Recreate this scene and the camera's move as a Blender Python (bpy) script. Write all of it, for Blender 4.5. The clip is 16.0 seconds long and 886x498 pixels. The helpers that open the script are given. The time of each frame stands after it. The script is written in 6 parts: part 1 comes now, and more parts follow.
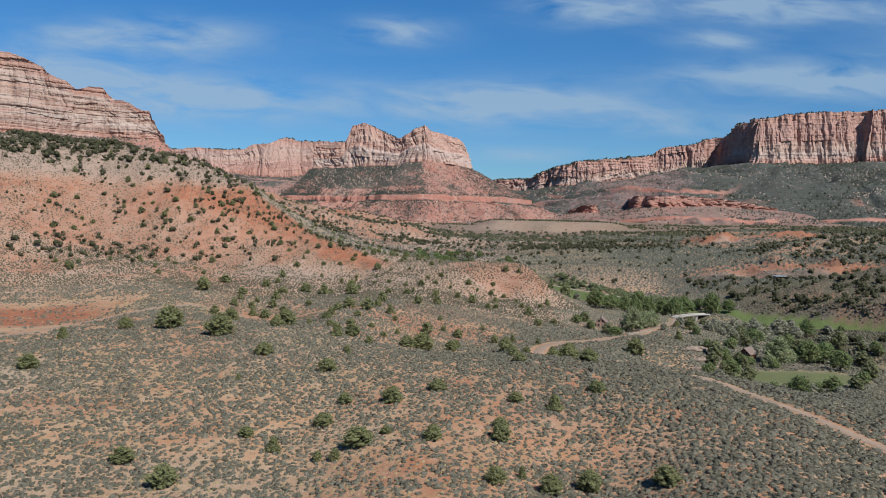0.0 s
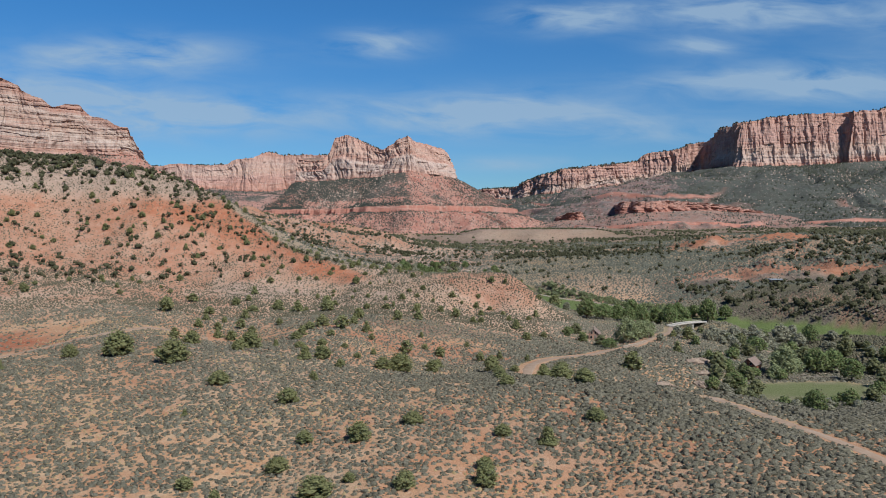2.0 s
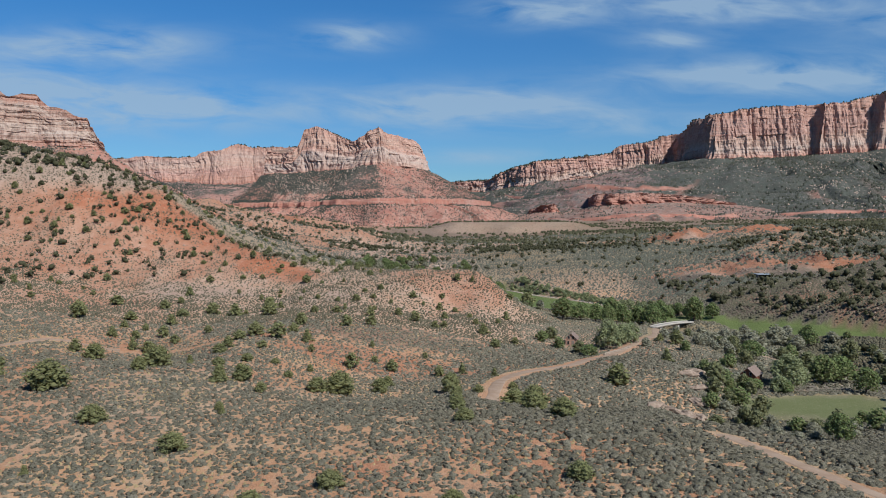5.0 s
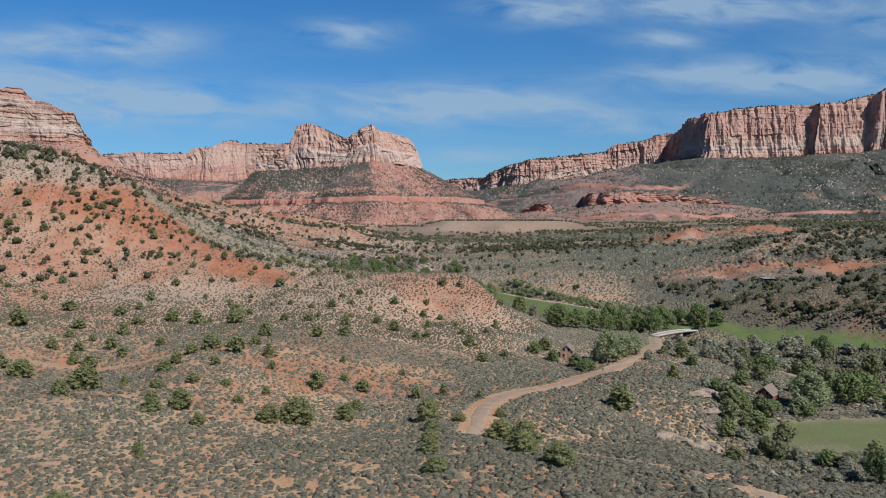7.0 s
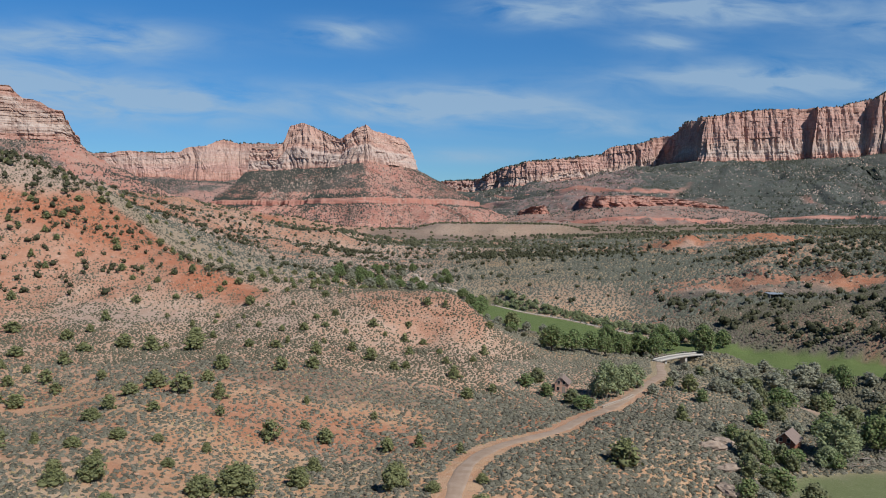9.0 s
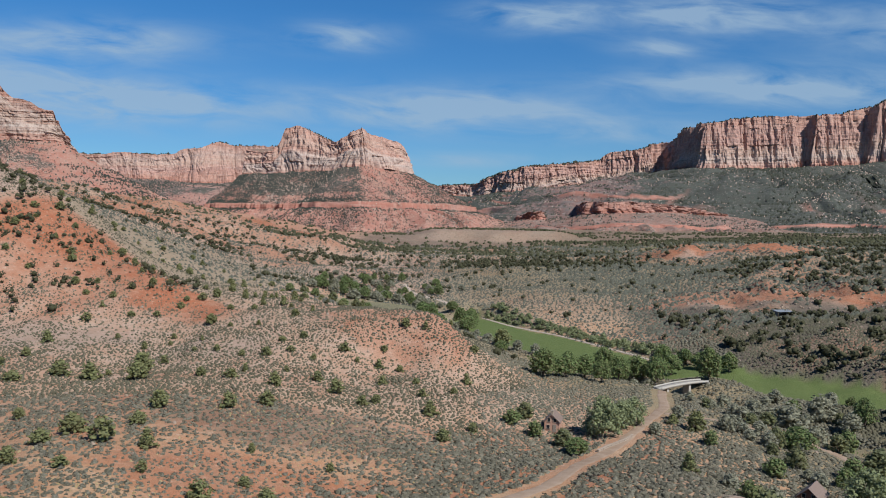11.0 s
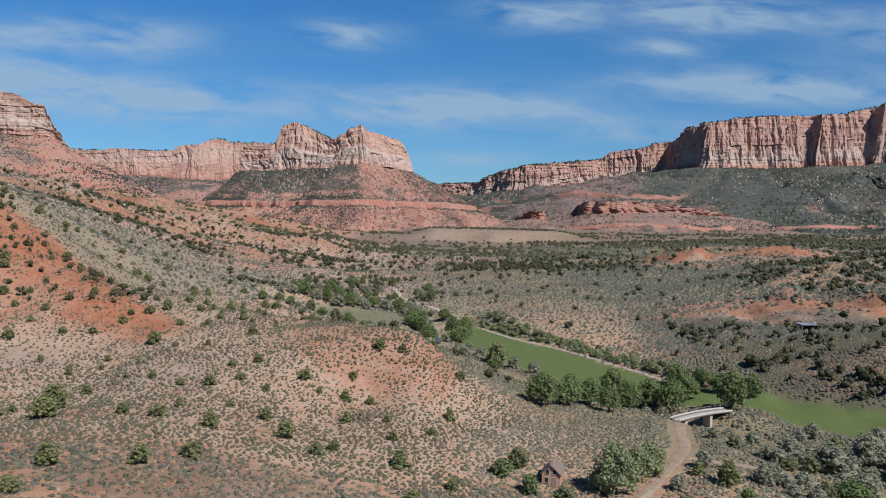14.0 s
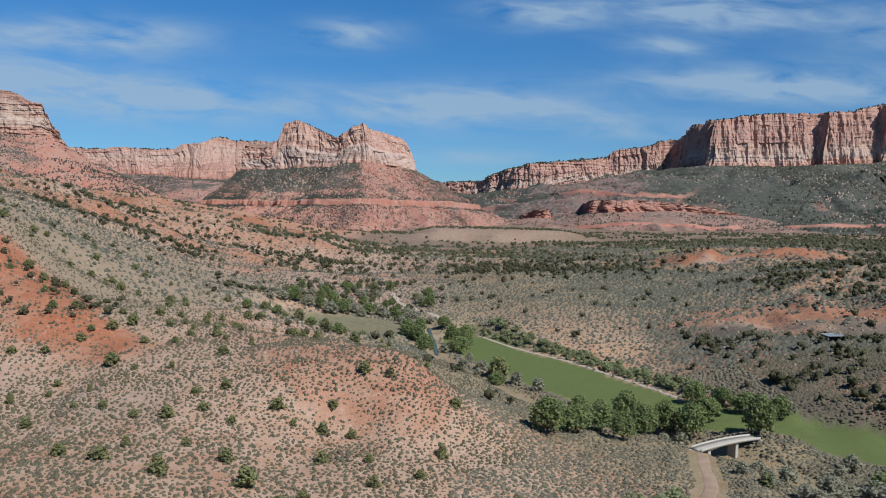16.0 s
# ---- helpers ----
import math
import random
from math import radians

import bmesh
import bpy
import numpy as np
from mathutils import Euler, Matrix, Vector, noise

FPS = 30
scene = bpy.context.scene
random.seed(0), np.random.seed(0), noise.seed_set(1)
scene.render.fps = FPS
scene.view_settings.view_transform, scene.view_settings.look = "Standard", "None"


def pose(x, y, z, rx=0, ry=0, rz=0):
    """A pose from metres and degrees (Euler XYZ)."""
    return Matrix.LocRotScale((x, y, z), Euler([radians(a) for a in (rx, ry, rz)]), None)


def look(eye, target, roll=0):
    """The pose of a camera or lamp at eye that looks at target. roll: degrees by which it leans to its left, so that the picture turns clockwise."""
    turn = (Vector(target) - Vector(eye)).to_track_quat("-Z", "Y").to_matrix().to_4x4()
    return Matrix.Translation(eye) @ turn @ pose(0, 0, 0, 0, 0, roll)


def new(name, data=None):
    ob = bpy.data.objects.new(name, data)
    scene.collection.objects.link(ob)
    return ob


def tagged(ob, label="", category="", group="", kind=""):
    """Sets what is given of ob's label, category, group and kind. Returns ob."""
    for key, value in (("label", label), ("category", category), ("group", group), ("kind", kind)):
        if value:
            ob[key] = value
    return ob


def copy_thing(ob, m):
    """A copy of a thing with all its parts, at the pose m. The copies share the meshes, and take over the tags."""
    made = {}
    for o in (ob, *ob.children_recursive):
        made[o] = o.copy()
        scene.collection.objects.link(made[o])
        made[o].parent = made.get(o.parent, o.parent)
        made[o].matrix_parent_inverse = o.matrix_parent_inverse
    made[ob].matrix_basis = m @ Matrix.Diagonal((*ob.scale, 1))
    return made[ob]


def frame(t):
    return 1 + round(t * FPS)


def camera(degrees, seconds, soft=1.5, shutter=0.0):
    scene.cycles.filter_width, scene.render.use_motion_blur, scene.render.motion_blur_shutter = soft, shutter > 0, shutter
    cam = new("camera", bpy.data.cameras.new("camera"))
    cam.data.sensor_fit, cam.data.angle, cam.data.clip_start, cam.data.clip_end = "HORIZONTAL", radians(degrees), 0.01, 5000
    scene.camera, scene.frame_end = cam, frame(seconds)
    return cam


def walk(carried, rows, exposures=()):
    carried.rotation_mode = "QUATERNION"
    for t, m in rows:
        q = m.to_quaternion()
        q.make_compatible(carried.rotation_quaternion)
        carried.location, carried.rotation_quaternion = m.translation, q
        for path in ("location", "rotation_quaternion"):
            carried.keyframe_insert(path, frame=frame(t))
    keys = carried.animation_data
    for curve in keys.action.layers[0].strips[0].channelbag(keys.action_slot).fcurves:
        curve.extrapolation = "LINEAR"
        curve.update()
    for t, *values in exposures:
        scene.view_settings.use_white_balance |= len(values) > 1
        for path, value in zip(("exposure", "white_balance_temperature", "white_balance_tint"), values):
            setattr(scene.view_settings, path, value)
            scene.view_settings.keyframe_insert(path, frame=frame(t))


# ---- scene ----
cam = camera(57.0, 16.0, soft=1.0)
PATH = [
    (0, pose(-7.99, -77.70, 39.02, 87.643, -1.275, 3.175)),
    (0.5, pose(-7.87, -74.03, 38.83, 88.083, -0.998, 3.083)),
    (1, pose(-7.63, -69.18, 38.69, 88.509, -0.615, 2.807)),
    (1.5, pose(-7.18, -63.29, 38.46, 88.538, -0.248, 2.493)),
    (2, pose(-6.53, -56.81, 38.28, 88.410, 0.123, 2.220)),
    (2.5, pose(-5.74, -50.31, 38.17, 88.234, 0.420, 1.936)),
    (3, pose(-5.00, -43.89, 38.06, 88.065, 0.555, 1.586)),
    (3.5, pose(-4.39, -37.79, 37.91, 88.055, 0.591, 1.383)),
    (4, pose(-3.70, -31.67, 37.89, 87.961, 0.542, 1.072)),
    (6.5, pose(-0.00, -0.00, 37.50, 87.887, 0.064, -0.109)),
    (7, pose(0.89, 6.44, 38.11, 87.800, -0.000, 0.000)),
    (7.5, pose(1.79, 13.12, 39.10, 87.802, -0.095, -0.111)),
    (8, pose(2.58, 19.55, 40.23, 87.764, -0.210, -0.202)),
    (8.5, pose(3.45, 25.85, 41.46, 87.824, -0.320, -0.255)),
    (9, pose(4.59, 32.01, 42.71, 87.837, -0.451, -0.293)),
    (9.5, pose(5.89, 38.36, 44.06, 87.911, -0.581, -0.340)),
    (10, pose(7.34, 44.95, 45.40, 87.986, -0.699, -0.390)),
    (12.5, pose(12.62, 76.36, 45.53, 88.220, -1.255, -0.396)),
    (13, pose(13.43, 82.61, 45.71, 88.172, -1.283, -0.372)),
    (13.5, pose(14.30, 88.85, 46.49, 88.058, -1.257, -0.365)),
    (14, pose(15.20, 95.15, 47.00, 88.010, -1.284, -0.352)),
    (14.5, pose(15.99, 101.41, 47.08, 88.016, -1.305, -0.331)),
    (15, pose(16.63, 107.54, 47.39, 87.968, -1.365, -0.130)),
    (15.5, pose(17.27, 113.87, 48.34, 87.927, -1.321, -0.073)),
    (16, pose(18.01, 120.00, 49.02, 87.890, -1.237, -0.043)),
]
walk(cam, PATH)

# ---- world and sun ----
SUN_AZ, SUN_EL = radians(139), radians(46)      # clockwise from +y
world = bpy.data.worlds.new("desert_sky")
scene.world = world
world.use_nodes = True
wn, wl = world.node_tree.nodes, world.node_tree.links
sky = wn.new("ShaderNodeTexSky")
sky.sky_type, sky.sun_disc = 'NISHITA', False
sky.sun_elevation, sky.sun_rotation = SUN_EL, SUN_AZ
sky.altitude, sky.air_density, sky.dust_density, sky.ozone_density = 1200, 1.0, 0.6, 2.0
wn["Background"].inputs["Strength"].default_value = 0.055
tint = wn.new("ShaderNodeMix")
tint.data_type, tint.blend_type = 'RGBA', 'MULTIPLY'
tint.inputs[0].default_value = 1.0
wl.new(sky.outputs[0], tint.inputs[6])


def wmath(op, a, b=0.0, c=None):
    n = wn.new("ShaderNodeMath")
    n.operation = op
    for k, v in enumerate((a, b, c)):
        if isinstance(v, bpy.types.NodeSocket):
            wl.new(v, n.inputs[k])
        elif v is not None:
            n.inputs[k].default_value = v
    return n.outputs[0]


# thin cirrus: streaks of noise gathered into a few drifts (bearing, rise, half width, half height, density)
CIRRUS = [(-0.43, 0.212, 0.12, 0.020, 0.9), (-0.12, 0.222, 0.055, 0.015, 0.8), (-0.36, 0.137, 0.15, 0.024, 1.0), (0.01, 0.137, 0.15, 0.022, 1.1),
          (0.115, 0.252, 0.07, 0.016, 0.9), (0.33, 0.258, 0.12, 0.022, 0.9), (0.27, 0.216, 0.05, 0.010, 0.6), (0.42, 0.172, 0.16, 0.020, 1.1),
          (0.03, 0.076, 0.10, 0.008, 0.5), (0.24, 0.115, 0.12, 0.016, 0.45), (-0.55, 0.16, 0.12, 0.03, 0.8), (0.62, 0.24, 0.12, 0.03, 0.8)]
co = wn.new("ShaderNodeTexCoord")
xyz = wn.new("ShaderNodeSeparateXYZ")
wl.new(co.outputs["Generated"], xyz.inputs[0])
# clear deep blue above, paler and dustier towards the horizon
clear = wn.new("ShaderNodeMix")
clear.data_type = 'RGBA'
clear.inputs[6].default_value, clear.inputs[7].default_value = (0.57, 0.88, 1.17, 1), (0.36, 0.93, 1.41, 1)
wl.new(wmath('MINIMUM', wmath('MAXIMUM', wmath('MULTIPLY', xyz.outputs[2], 4.2), 0.0), 1.0), clear.inputs[0])
wl.new(clear.outputs[2], tint.inputs[7])
ahead = wmath('MAXIMUM', xyz.outputs[1], 0.05)
az, el = wmath('DIVIDE', xyz.outputs[0], ahead), wmath('DIVIDE', xyz.outputs[2], ahead)
flat = wn.new("ShaderNodeCombineXYZ")
wl.new(wmath('MULTIPLY', wmath('ADD', az, wmath('MULTIPLY', el, 1.6)), 9.0), flat.inputs[0])
wl.new(wmath('MULTIPLY', wmath('SUBTRACT', el, wmath('MULTIPLY', az, 0.04)), 34.0), flat.inputs[1])
wisp = wn.new("ShaderNodeTexNoise")
wisp.inputs["Scale"].default_value, wisp.inputs["Detail"].default_value, wisp.inputs["Roughness"].default_value = 1.0, 7, 0.56
wisp.inputs["Distortion"].default_value = 0.5
wl.new(flat.outputs[0], wisp.inputs["Vector"])
drift = None
for ca, ce, wa, we, dens in CIRRUS:
    qa, qe = wmath('DIVIDE', wmath('SUBTRACT', az, ca), wa), wmath('DIVIDE', wmath('SUBTRACT', el, ce), we)
    g = wmath('MULTIPLY', wmath('EXPONENT', wmath('MULTIPLY', wmath('ADD', wmath('MULTIPLY', qa, qa), wmath('MULTIPLY', qe, qe)), -0.9)), dens)
    drift = g if drift is None else wmath('ADD', drift, g)
veil = wmath('MULTIPLY', drift, wmath('MULTIPLY', wmath('SUBTRACT', wisp.outputs["Fac"], 0.30), 4.0))
veil = wmath('MINIMUM', wmath('MAXIMUM', veil, 0.0), 0.75)
cloud = wn.new("ShaderNodeMix")
cloud.data_type = 'RGBA'
wl.new(veil, cloud.inputs[0])
wl.new(tint.outputs[2], cloud.inputs[6])
cloud.inputs[7].default_value = (4.6, 6.5, 8.6, 1)
wl.new(cloud.outputs[2], wn["Background"].inputs["Color"])

sun_dir = Vector((math.sin(SUN_AZ) * math.cos(SUN_EL), math.cos(SUN_AZ) * math.cos(SUN_EL), math.sin(SUN_EL)))
sun = new("sun", bpy.data.lights.new("sun", 'SUN'))
sun.data.energy, sun.data.angle, sun.data.color = 4.9, radians(0.5), (1.0, 0.995, 0.96)
sun.matrix_world = look(sun_dir * 500, (0, 0, 0))
scene.view_settings.exposure = 0.39

# ---- numbers and noise ----
rng = np.random.default_rng(7)


def smooth(a, b, x):
    t = np.clip((x - a) / (b - a), 0, 1)
    return t * t * (3 - 2 * t)


_lat = rng.random((256, 256))


def vnoise(x, y):
    """Smooth value noise, -1 to 1, for arrays."""
    x, y = np.asarray(x, float), np.asarray(y, float)
    xi, yi = np.floor(x).astype(int), np.floor(y).astype(int)
    fx, fy = x - xi, y - yi
    fx, fy = fx * fx * (3 - 2 * fx), fy * fy * (3 - 2 * fy)
    g = lambda i, j: _lat[i & 255, j & 255]
    v = (g(xi, yi) * (1 - fx) + g(xi + 1, yi) * fx) * (1 - fy) + (g(xi, yi + 1) * (1 - fx) + g(xi + 1, yi + 1) * fx) * fy
    return 2 * v - 1


def fbm(x, y, octaves=4, gain=0.5):
    s, a = 0, 1.0
    for k in range(octaves):
        s = s + a * vnoise(x * 2 ** k + 17.3 * k, y * 2 ** k - 9.1 * k)
        a *= gain
    return s


def ridged(x, y, octaves=3):
    s, a = 0, 1.0
    for k in range(octaves):
        s = s + a * (1 - 2 * np.abs(vnoise(x * 2 ** k + 5.7 * k, y * 2 ** k + 3.1 * k)))
        a *= 0.5
    return s


# ---- the lie of the land ----
# Hills and hollows on a fan of bearing and log distance: (bearing, distance, radius, height)
BASE = (-0.14, -0., 5.7)
HILLS = [
    (-2.00, 3.30, 1.10, 47.0),
    (1.25, 2.05, 0.65, -19.8),
    (0.50, 3.05, 0.65, -27.0),
    (-1.75, 2.05, 0.65, -12.8),
    (0.00, 1.80, 0.40, -9.2),
    (2.00, 1.30, 0.65, -15.0),
    (-0.50, 3.55, 0.65, -13.8),
    (-0.75, 2.30, 0.40, -11.0),
    (-1.50, 0.30, 0.65, -4.4),
    (0.50, 2.05, 0.40, -9.8),
    (-2.75, 2.30, 0.40, 16.7),
    (-1.25, 2.80, 0.25, 12.5),
    (2.00, 2.05, 0.40, -13.7),
    (3.00, 3.30, 1.10, 14.0),
    (-1.75, 5.05, 1.10, 21.3),
    (0.00, 4.80, 1.10, -28.3),
    (-2.25, 2.80, 0.40, 27.7),
    (-0.50, 1.55, 0.40, -3.1),
    (2.00, 0.30, 0.40, -2.5),
    (0.25, 0.55, 0.25, -3.7),
    (0.00, 2.55, 0.25, 5.4),
    (-1.25, 2.30, 0.25, -9.4),
    (-2.25, 2.05, 0.40, -10.7),
    (1.00, 1.55, 0.25, -6.2),
]
KNOLLS = [
    (-0.75, 0.55, 0.25, -2.7),
    (1.00, 2.55, 0.40, -5.3),
    (-1.75, 2.80, 0.25, 18.1),
    (-1.00, 2.80, 0.25, 11.6),
    (-2.75, 0.80, 0.65, -2.3),
    (1.50, 3.05, 0.25, -9.9),
    (0.00, 0.55, 0.25, -2.3),
    (-1.00, 1.80, 0.25, -7.9),
    (-1.75, 2.55, 0.25, -12.4),
    (0.75, 1.80, 0.25, -4.5),
    (1.50, 1.55, 0.25, -4.1),
    (0.50, 3.30, 0.25, 9.0),
    (1.25, 2.30, 0.25, -2.9),
    (-2.00, 5.55, 1.10, 29.1),
    (-1.50, 2.80, 0.25, 13.8),
    (3.50, 4.05, 0.65, 14.9),
    (1.25, 3.30, 0.40, 3.0),
    (0.75, 2.05, 0.25, 5.9),
    (-0.25, 1.55, 0.25, -3.7),
    (0.00, 3.05, 0.40, -3.7),
    (-2.00, 1.55, 0.40, -2.1),
    (-2.50, 5.55, 2.00, 27.7),
    (-0.50, 2.55, 0.25, 3.8),
    (-0.25, 2.30, 0.25, -1.9),
]
# hills and hollows of the near slopes: (x, y, radius, height)
RISES = [
    (45, 150, 28, -5.7), (-5, 325, 28, 6.4), (-85, 350, 28, 5.3), (-25, 400, 28, -3.7), (60, 205, 18, 3.9), (-115, 425, 18, -5.6),
    (-10, 280, 18, -3.4), (15, 145, 12, -3.3), (50, 180, 12, -2.6), (25, 355, 28, -2.5), (75, 120, 18, -2.9), (30, 75, 18, 1.5),
    (15, 295, 12, 4.1), (10, 315, 12, 4.7), (40, 310, 18, -2.6), (80, 215, 12, -1.8), (-40, 340, 28, 3.1), (50, 220, 12, 1.7),
]
HOLLOWS = [
    (10, 105, 12, 1.0), (65, 165, 12, -1.7), (-115, 490, 18, -1.1), (-115, 375, 28, 0.8), (0, 295, 12, -1.4), (-30, 380, 12, -2.1),
    (-30, 410, 12, -2.2), (50, 125, 12, -1.8), (25, 155, 12, -2.5), (-95, 345, 12, 1.8), (5, 370, 18, -1.1), (55, 150, 12, -2.0),
    (20, 125, 12, -1.2), (-20, 300, 12, 0.8), (19, 289, 11, -4.5), (1, 291, 10, -3.2), (-95, 315, 12, -0.9), (55, 175, 12, -2.2),
]
BANKS = [(186, 502, 28, -6.5), (250, 835, 60, -4.0), (143, 415, 25, 2.5)]


def lie(x, y):
    """Height of the open ground without the small relief."""
    x, y = np.asarray(x, float), np.asarray(y, float)
    d = np.maximum(y + 160, 20)
    a, b = 4.2 * x / d, 2.2 * np.log(d / 160)
    z = BASE[0] + BASE[1] * a + BASE[2] * b
    for ca, cb, r, h in HILLS + KNOLLS:
        z = z + h * np.exp(-((a - ca) ** 2 + (b - cb) ** 2) / r ** 2)
    for cx, cy, r, h in RISES + HOLLOWS + BANKS:
        z = z + h * np.exp(-((x - cx) ** 2 + (y - cy) ** 2) / r ** 2)
    return z


def near_line(x, y, line):
    """Distance to a line of places."""
    best = np.full(np.shape(x), 1e9)
    for (ax, ay), (bx, by) in zip(line, line[1:]):
        dx, dy = bx - ax, by - ay
        t = np.clip(((x - ax) * dx + (y - ay) * dy) / (dx * dx + dy * dy), 0, 1)
        best = np.minimum(best, np.hypot(x - ax - t * dx, y - ay - t * dy))
    return best


TRACK = [(60, 50), (52, 72), (45, 86), (39, 106)]
LINK = [(36, 110), (24, 125), (13, 138), (7, 150)]
ROAD = [(6, 147), (7, 154), (8, 164), (10, 176), (15, 188), (22, 197), (31, 208), (42, 229), (53, 246), (62, 262), (71, 279), (77, 293), (81, 310), (85, 325)]
BRANCH = [(72, 280), (80, 277), (91, 276), (101, 274), (110, 270), (113, 260), (112, 245)]
WEST_TRACK = [(-150, 95), (-140, 125), (-134, 150), (-124, 175), (-110, 198), (-92, 205), (-72, 203), (-50, 208)]
FIELD = [(35, 522), (45, 476), (62, 433), (78, 398), (104, 372), (127, 350), (153, 325), (175, 300)]
DITCH = [(38, 545), (53, 506), (74, 470), (90, 432), (102, 400)]
STREAM = [(12, 545), (15, 510), (17, 470), (30, 425), (48, 380), (78, 352), (93, 331), (106, 305), (124, 270), (140, 230), (150, 170)]
# crests of the red foothills: (x, y, z)
CRESTS = [
    [(-560, 1060, 120), (-450, 1080, 84), (-390, 1100, 69), (-345, 1130, 57), (-323, 1156, 50), (-270, 1200, 30), (-235, 1220, 16)],
    [(-450, 1560, 60), (-405, 1530, 60), (-362, 1506, 54), (-325, 1480, 44), (-290, 1440, 36), (-256, 1400, 28), (-193, 1327, 22), (-140, 1300, 13)],
    [(-480, 740, 92), (-380, 760, 76), (-300, 770, 61), (-254, 771, 55), (-225, 765, 45), (-170, 745, 28), (-128, 727, 22), (-90, 700, 8)],
    [(330, 640, 30), (280, 615, 27), (246, 585, 26), (222, 575, 19), (200, 560, 10)],
    [(158, 540, 2), (175, 534, 4), (200, 526, 6.5), (222, 512, 9), (240, 496, 12), (275, 478, 17)],
    [(420, 985, 27), (323, 930, 20), (251, 885, 17), (206, 860, 8)],
    [(300, 420, 26), (240, 405, 17), (200, 395, 9), (172, 385, 4)],
]
RED_BANK = [(155, 502), (180, 497), (200, 487), (225, 468), (262, 448)]
FAR_PATH = [(-12, 640), (-9, 617), (5, 590), (14, 574), (24, 560)]
LAWN = [(84, 188), (95, 192), (106, 194)]


def height(x, y):
    x, y = np.asarray(x, float), np.asarray(y, float)
    z = lie(x, y)
    far = smooth(100, 900, y)
    rough = z * 0 + 1.0
    inside = x < np.interp(y, [400, 432, 470, 506, 545], [102, 90, 74, 53, 38])
    f = np.maximum(smooth(24, 13, near_line(x, y, FIELD)), smooth(18, 8, near_line(x, y, DITCH)) * np.where(inside, 1, smooth(7, 2, near_line(x, y, DITCH))))
    lw = smooth(20, 9, near_line(x, y, LAWN))
    md = smooth(1.5, 0.8, np.hypot((x + 27) / 34, (y - 505) / 30))
    rough = (1 - f) * (1 - lw) * (1 - md)
    z = z + (-11.6 - z) * f
    z = z + (-11.3 - z) * lw
    z = z + (-7.8 - z) * smooth(17, 6, np.hypot(x - 107, y - 339))
    z = z + (-2.0 - 0.04 * (x + 27) - z) * md
    rd = np.minimum(np.minimum(near_line(x, y, ROAD), near_line(x, y, BRANCH)), near_line(x, y, TRACK))
    rough = rough * (0.15 + 0.85 * smooth(2.5, 8, rd))
    z = z + rough * (fbm(x / 60, y / 60, 3) * (0.5 + 2.0 * far) + fbm(x / 9, y / 9, 3) * 0.2 * (1 + 2 * far))
    for k, line in enumerate(CRESTS):
        q = np.array(line, float)
        best, crest = np.full(np.shape(x), 1e9), np.zeros(np.shape(x))
        for (ax, ay, az), (bx, by, bz) in zip(q, q[1:]):
            dx, dy = bx - ax, by - ay
            t = np.clip(((x - ax) * dx + (y - ay) * dy) / (dx * dx + dy * dy), 0, 1)
            d = np.hypot(x - ax - t * dx, y - ay - t * dy)
            crest = np.where(d < best, az + (bz - az) * t, crest)
            best = np.minimum(best, d)
        size = 1 + 0.5 * smooth(300, 1200, q[:, 1].mean())
        rib = np.maximum(ridged(x / (17 * size) + 3 * k, y / (17 * size), 2), 0) * 0.18
        hill = crest + 1.5 - best * (0.42 + rib) + 0.0012 * best ** 2
        z = np.where(best < 150, z + 4 * np.log1p(np.exp(np.clip((hill - z) / 4, -30, 30))) - 0.0, z)
    wild = smooth(560, 760, y) * smooth(2300, 1800, y) * smooth(20, -80, x)
    wild = wild * (1 - 0.6 * smooth(1250, 1400, y))
    z = z + wild * (9 * np.maximum(ridged(x / 150 + 2.2, y / 210, 3), -0.2) - 3)
    z = z - np.maximum(z - 18, 0) * smooth(1560, 1660, y) * smooth(-470, -390, x) * smooth(-20, -60, x) * smooth(2400, 2200, y)
    # a pale terrace that ends in a bare bank, and rilled badlands
    pl = smooth(-35, 10, x + 12 * vnoise(x / 40, y / 40)) * smooth(320, 235, x) * smooth(1525, 1620, y + 22 * fbm(x / 60, y / 60, 2)) * smooth(2500, 2200, y)
    z = z + np.maximum(31.5 - z, 0) * pl
    z = z + 8 * smooth(785, 815, y - 0.25 * (x - 250) + 9 * fbm(x / 22, y / 40, 3)) * smooth(195, 235, x) * smooth(400, 340, x) * smooth(1000, 880, y)
    rill = smooth(1.2, 0.7, np.hypot((x - 265) / 85, (y - 810) / 55)) + smooth(1.2, 0.7, np.hypot((x - 215) / 65, (y - 505) / 32))
    z = z + np.minimum(rill, 1) * (3.4 * ridged(x / 17 + 0.3 * vnoise(x / 20, y / 20), y / 45, 3) + 1.0)
    # washes on the steeper banks
    bank = smooth(230, 290, y) * smooth(620, 420, y) * smooth(40, -30, x) + smooth(150, 200, x) * smooth(420, 480, y) * smooth(900, 700, y)
    z = z - rough * bank * np.maximum(ridged(x / 26 + 0.3 * vnoise(x / 40, y / 40), y / 60, 3), 0) * 1.5
    z = z - 2.4 * smooth(9, 3, near_line(x, y, STREAM))
    z = z + smooth(5.5, 8, rd) * smooth(12, 8, rd) * 0.5
    return z


# ---- materials ----
def material(name, rough=0.9, spec=0.2):
    m = bpy.data.materials.new(name)
    m.use_nodes = True
    b = m.node_tree.nodes["Principled BSDF"]
    b.inputs["Roughness"].default_value = rough
    b.inputs["Specular IOR Level"].default_value = spec
    return m, m.node_tree.nodes, m.node_tree.links, b


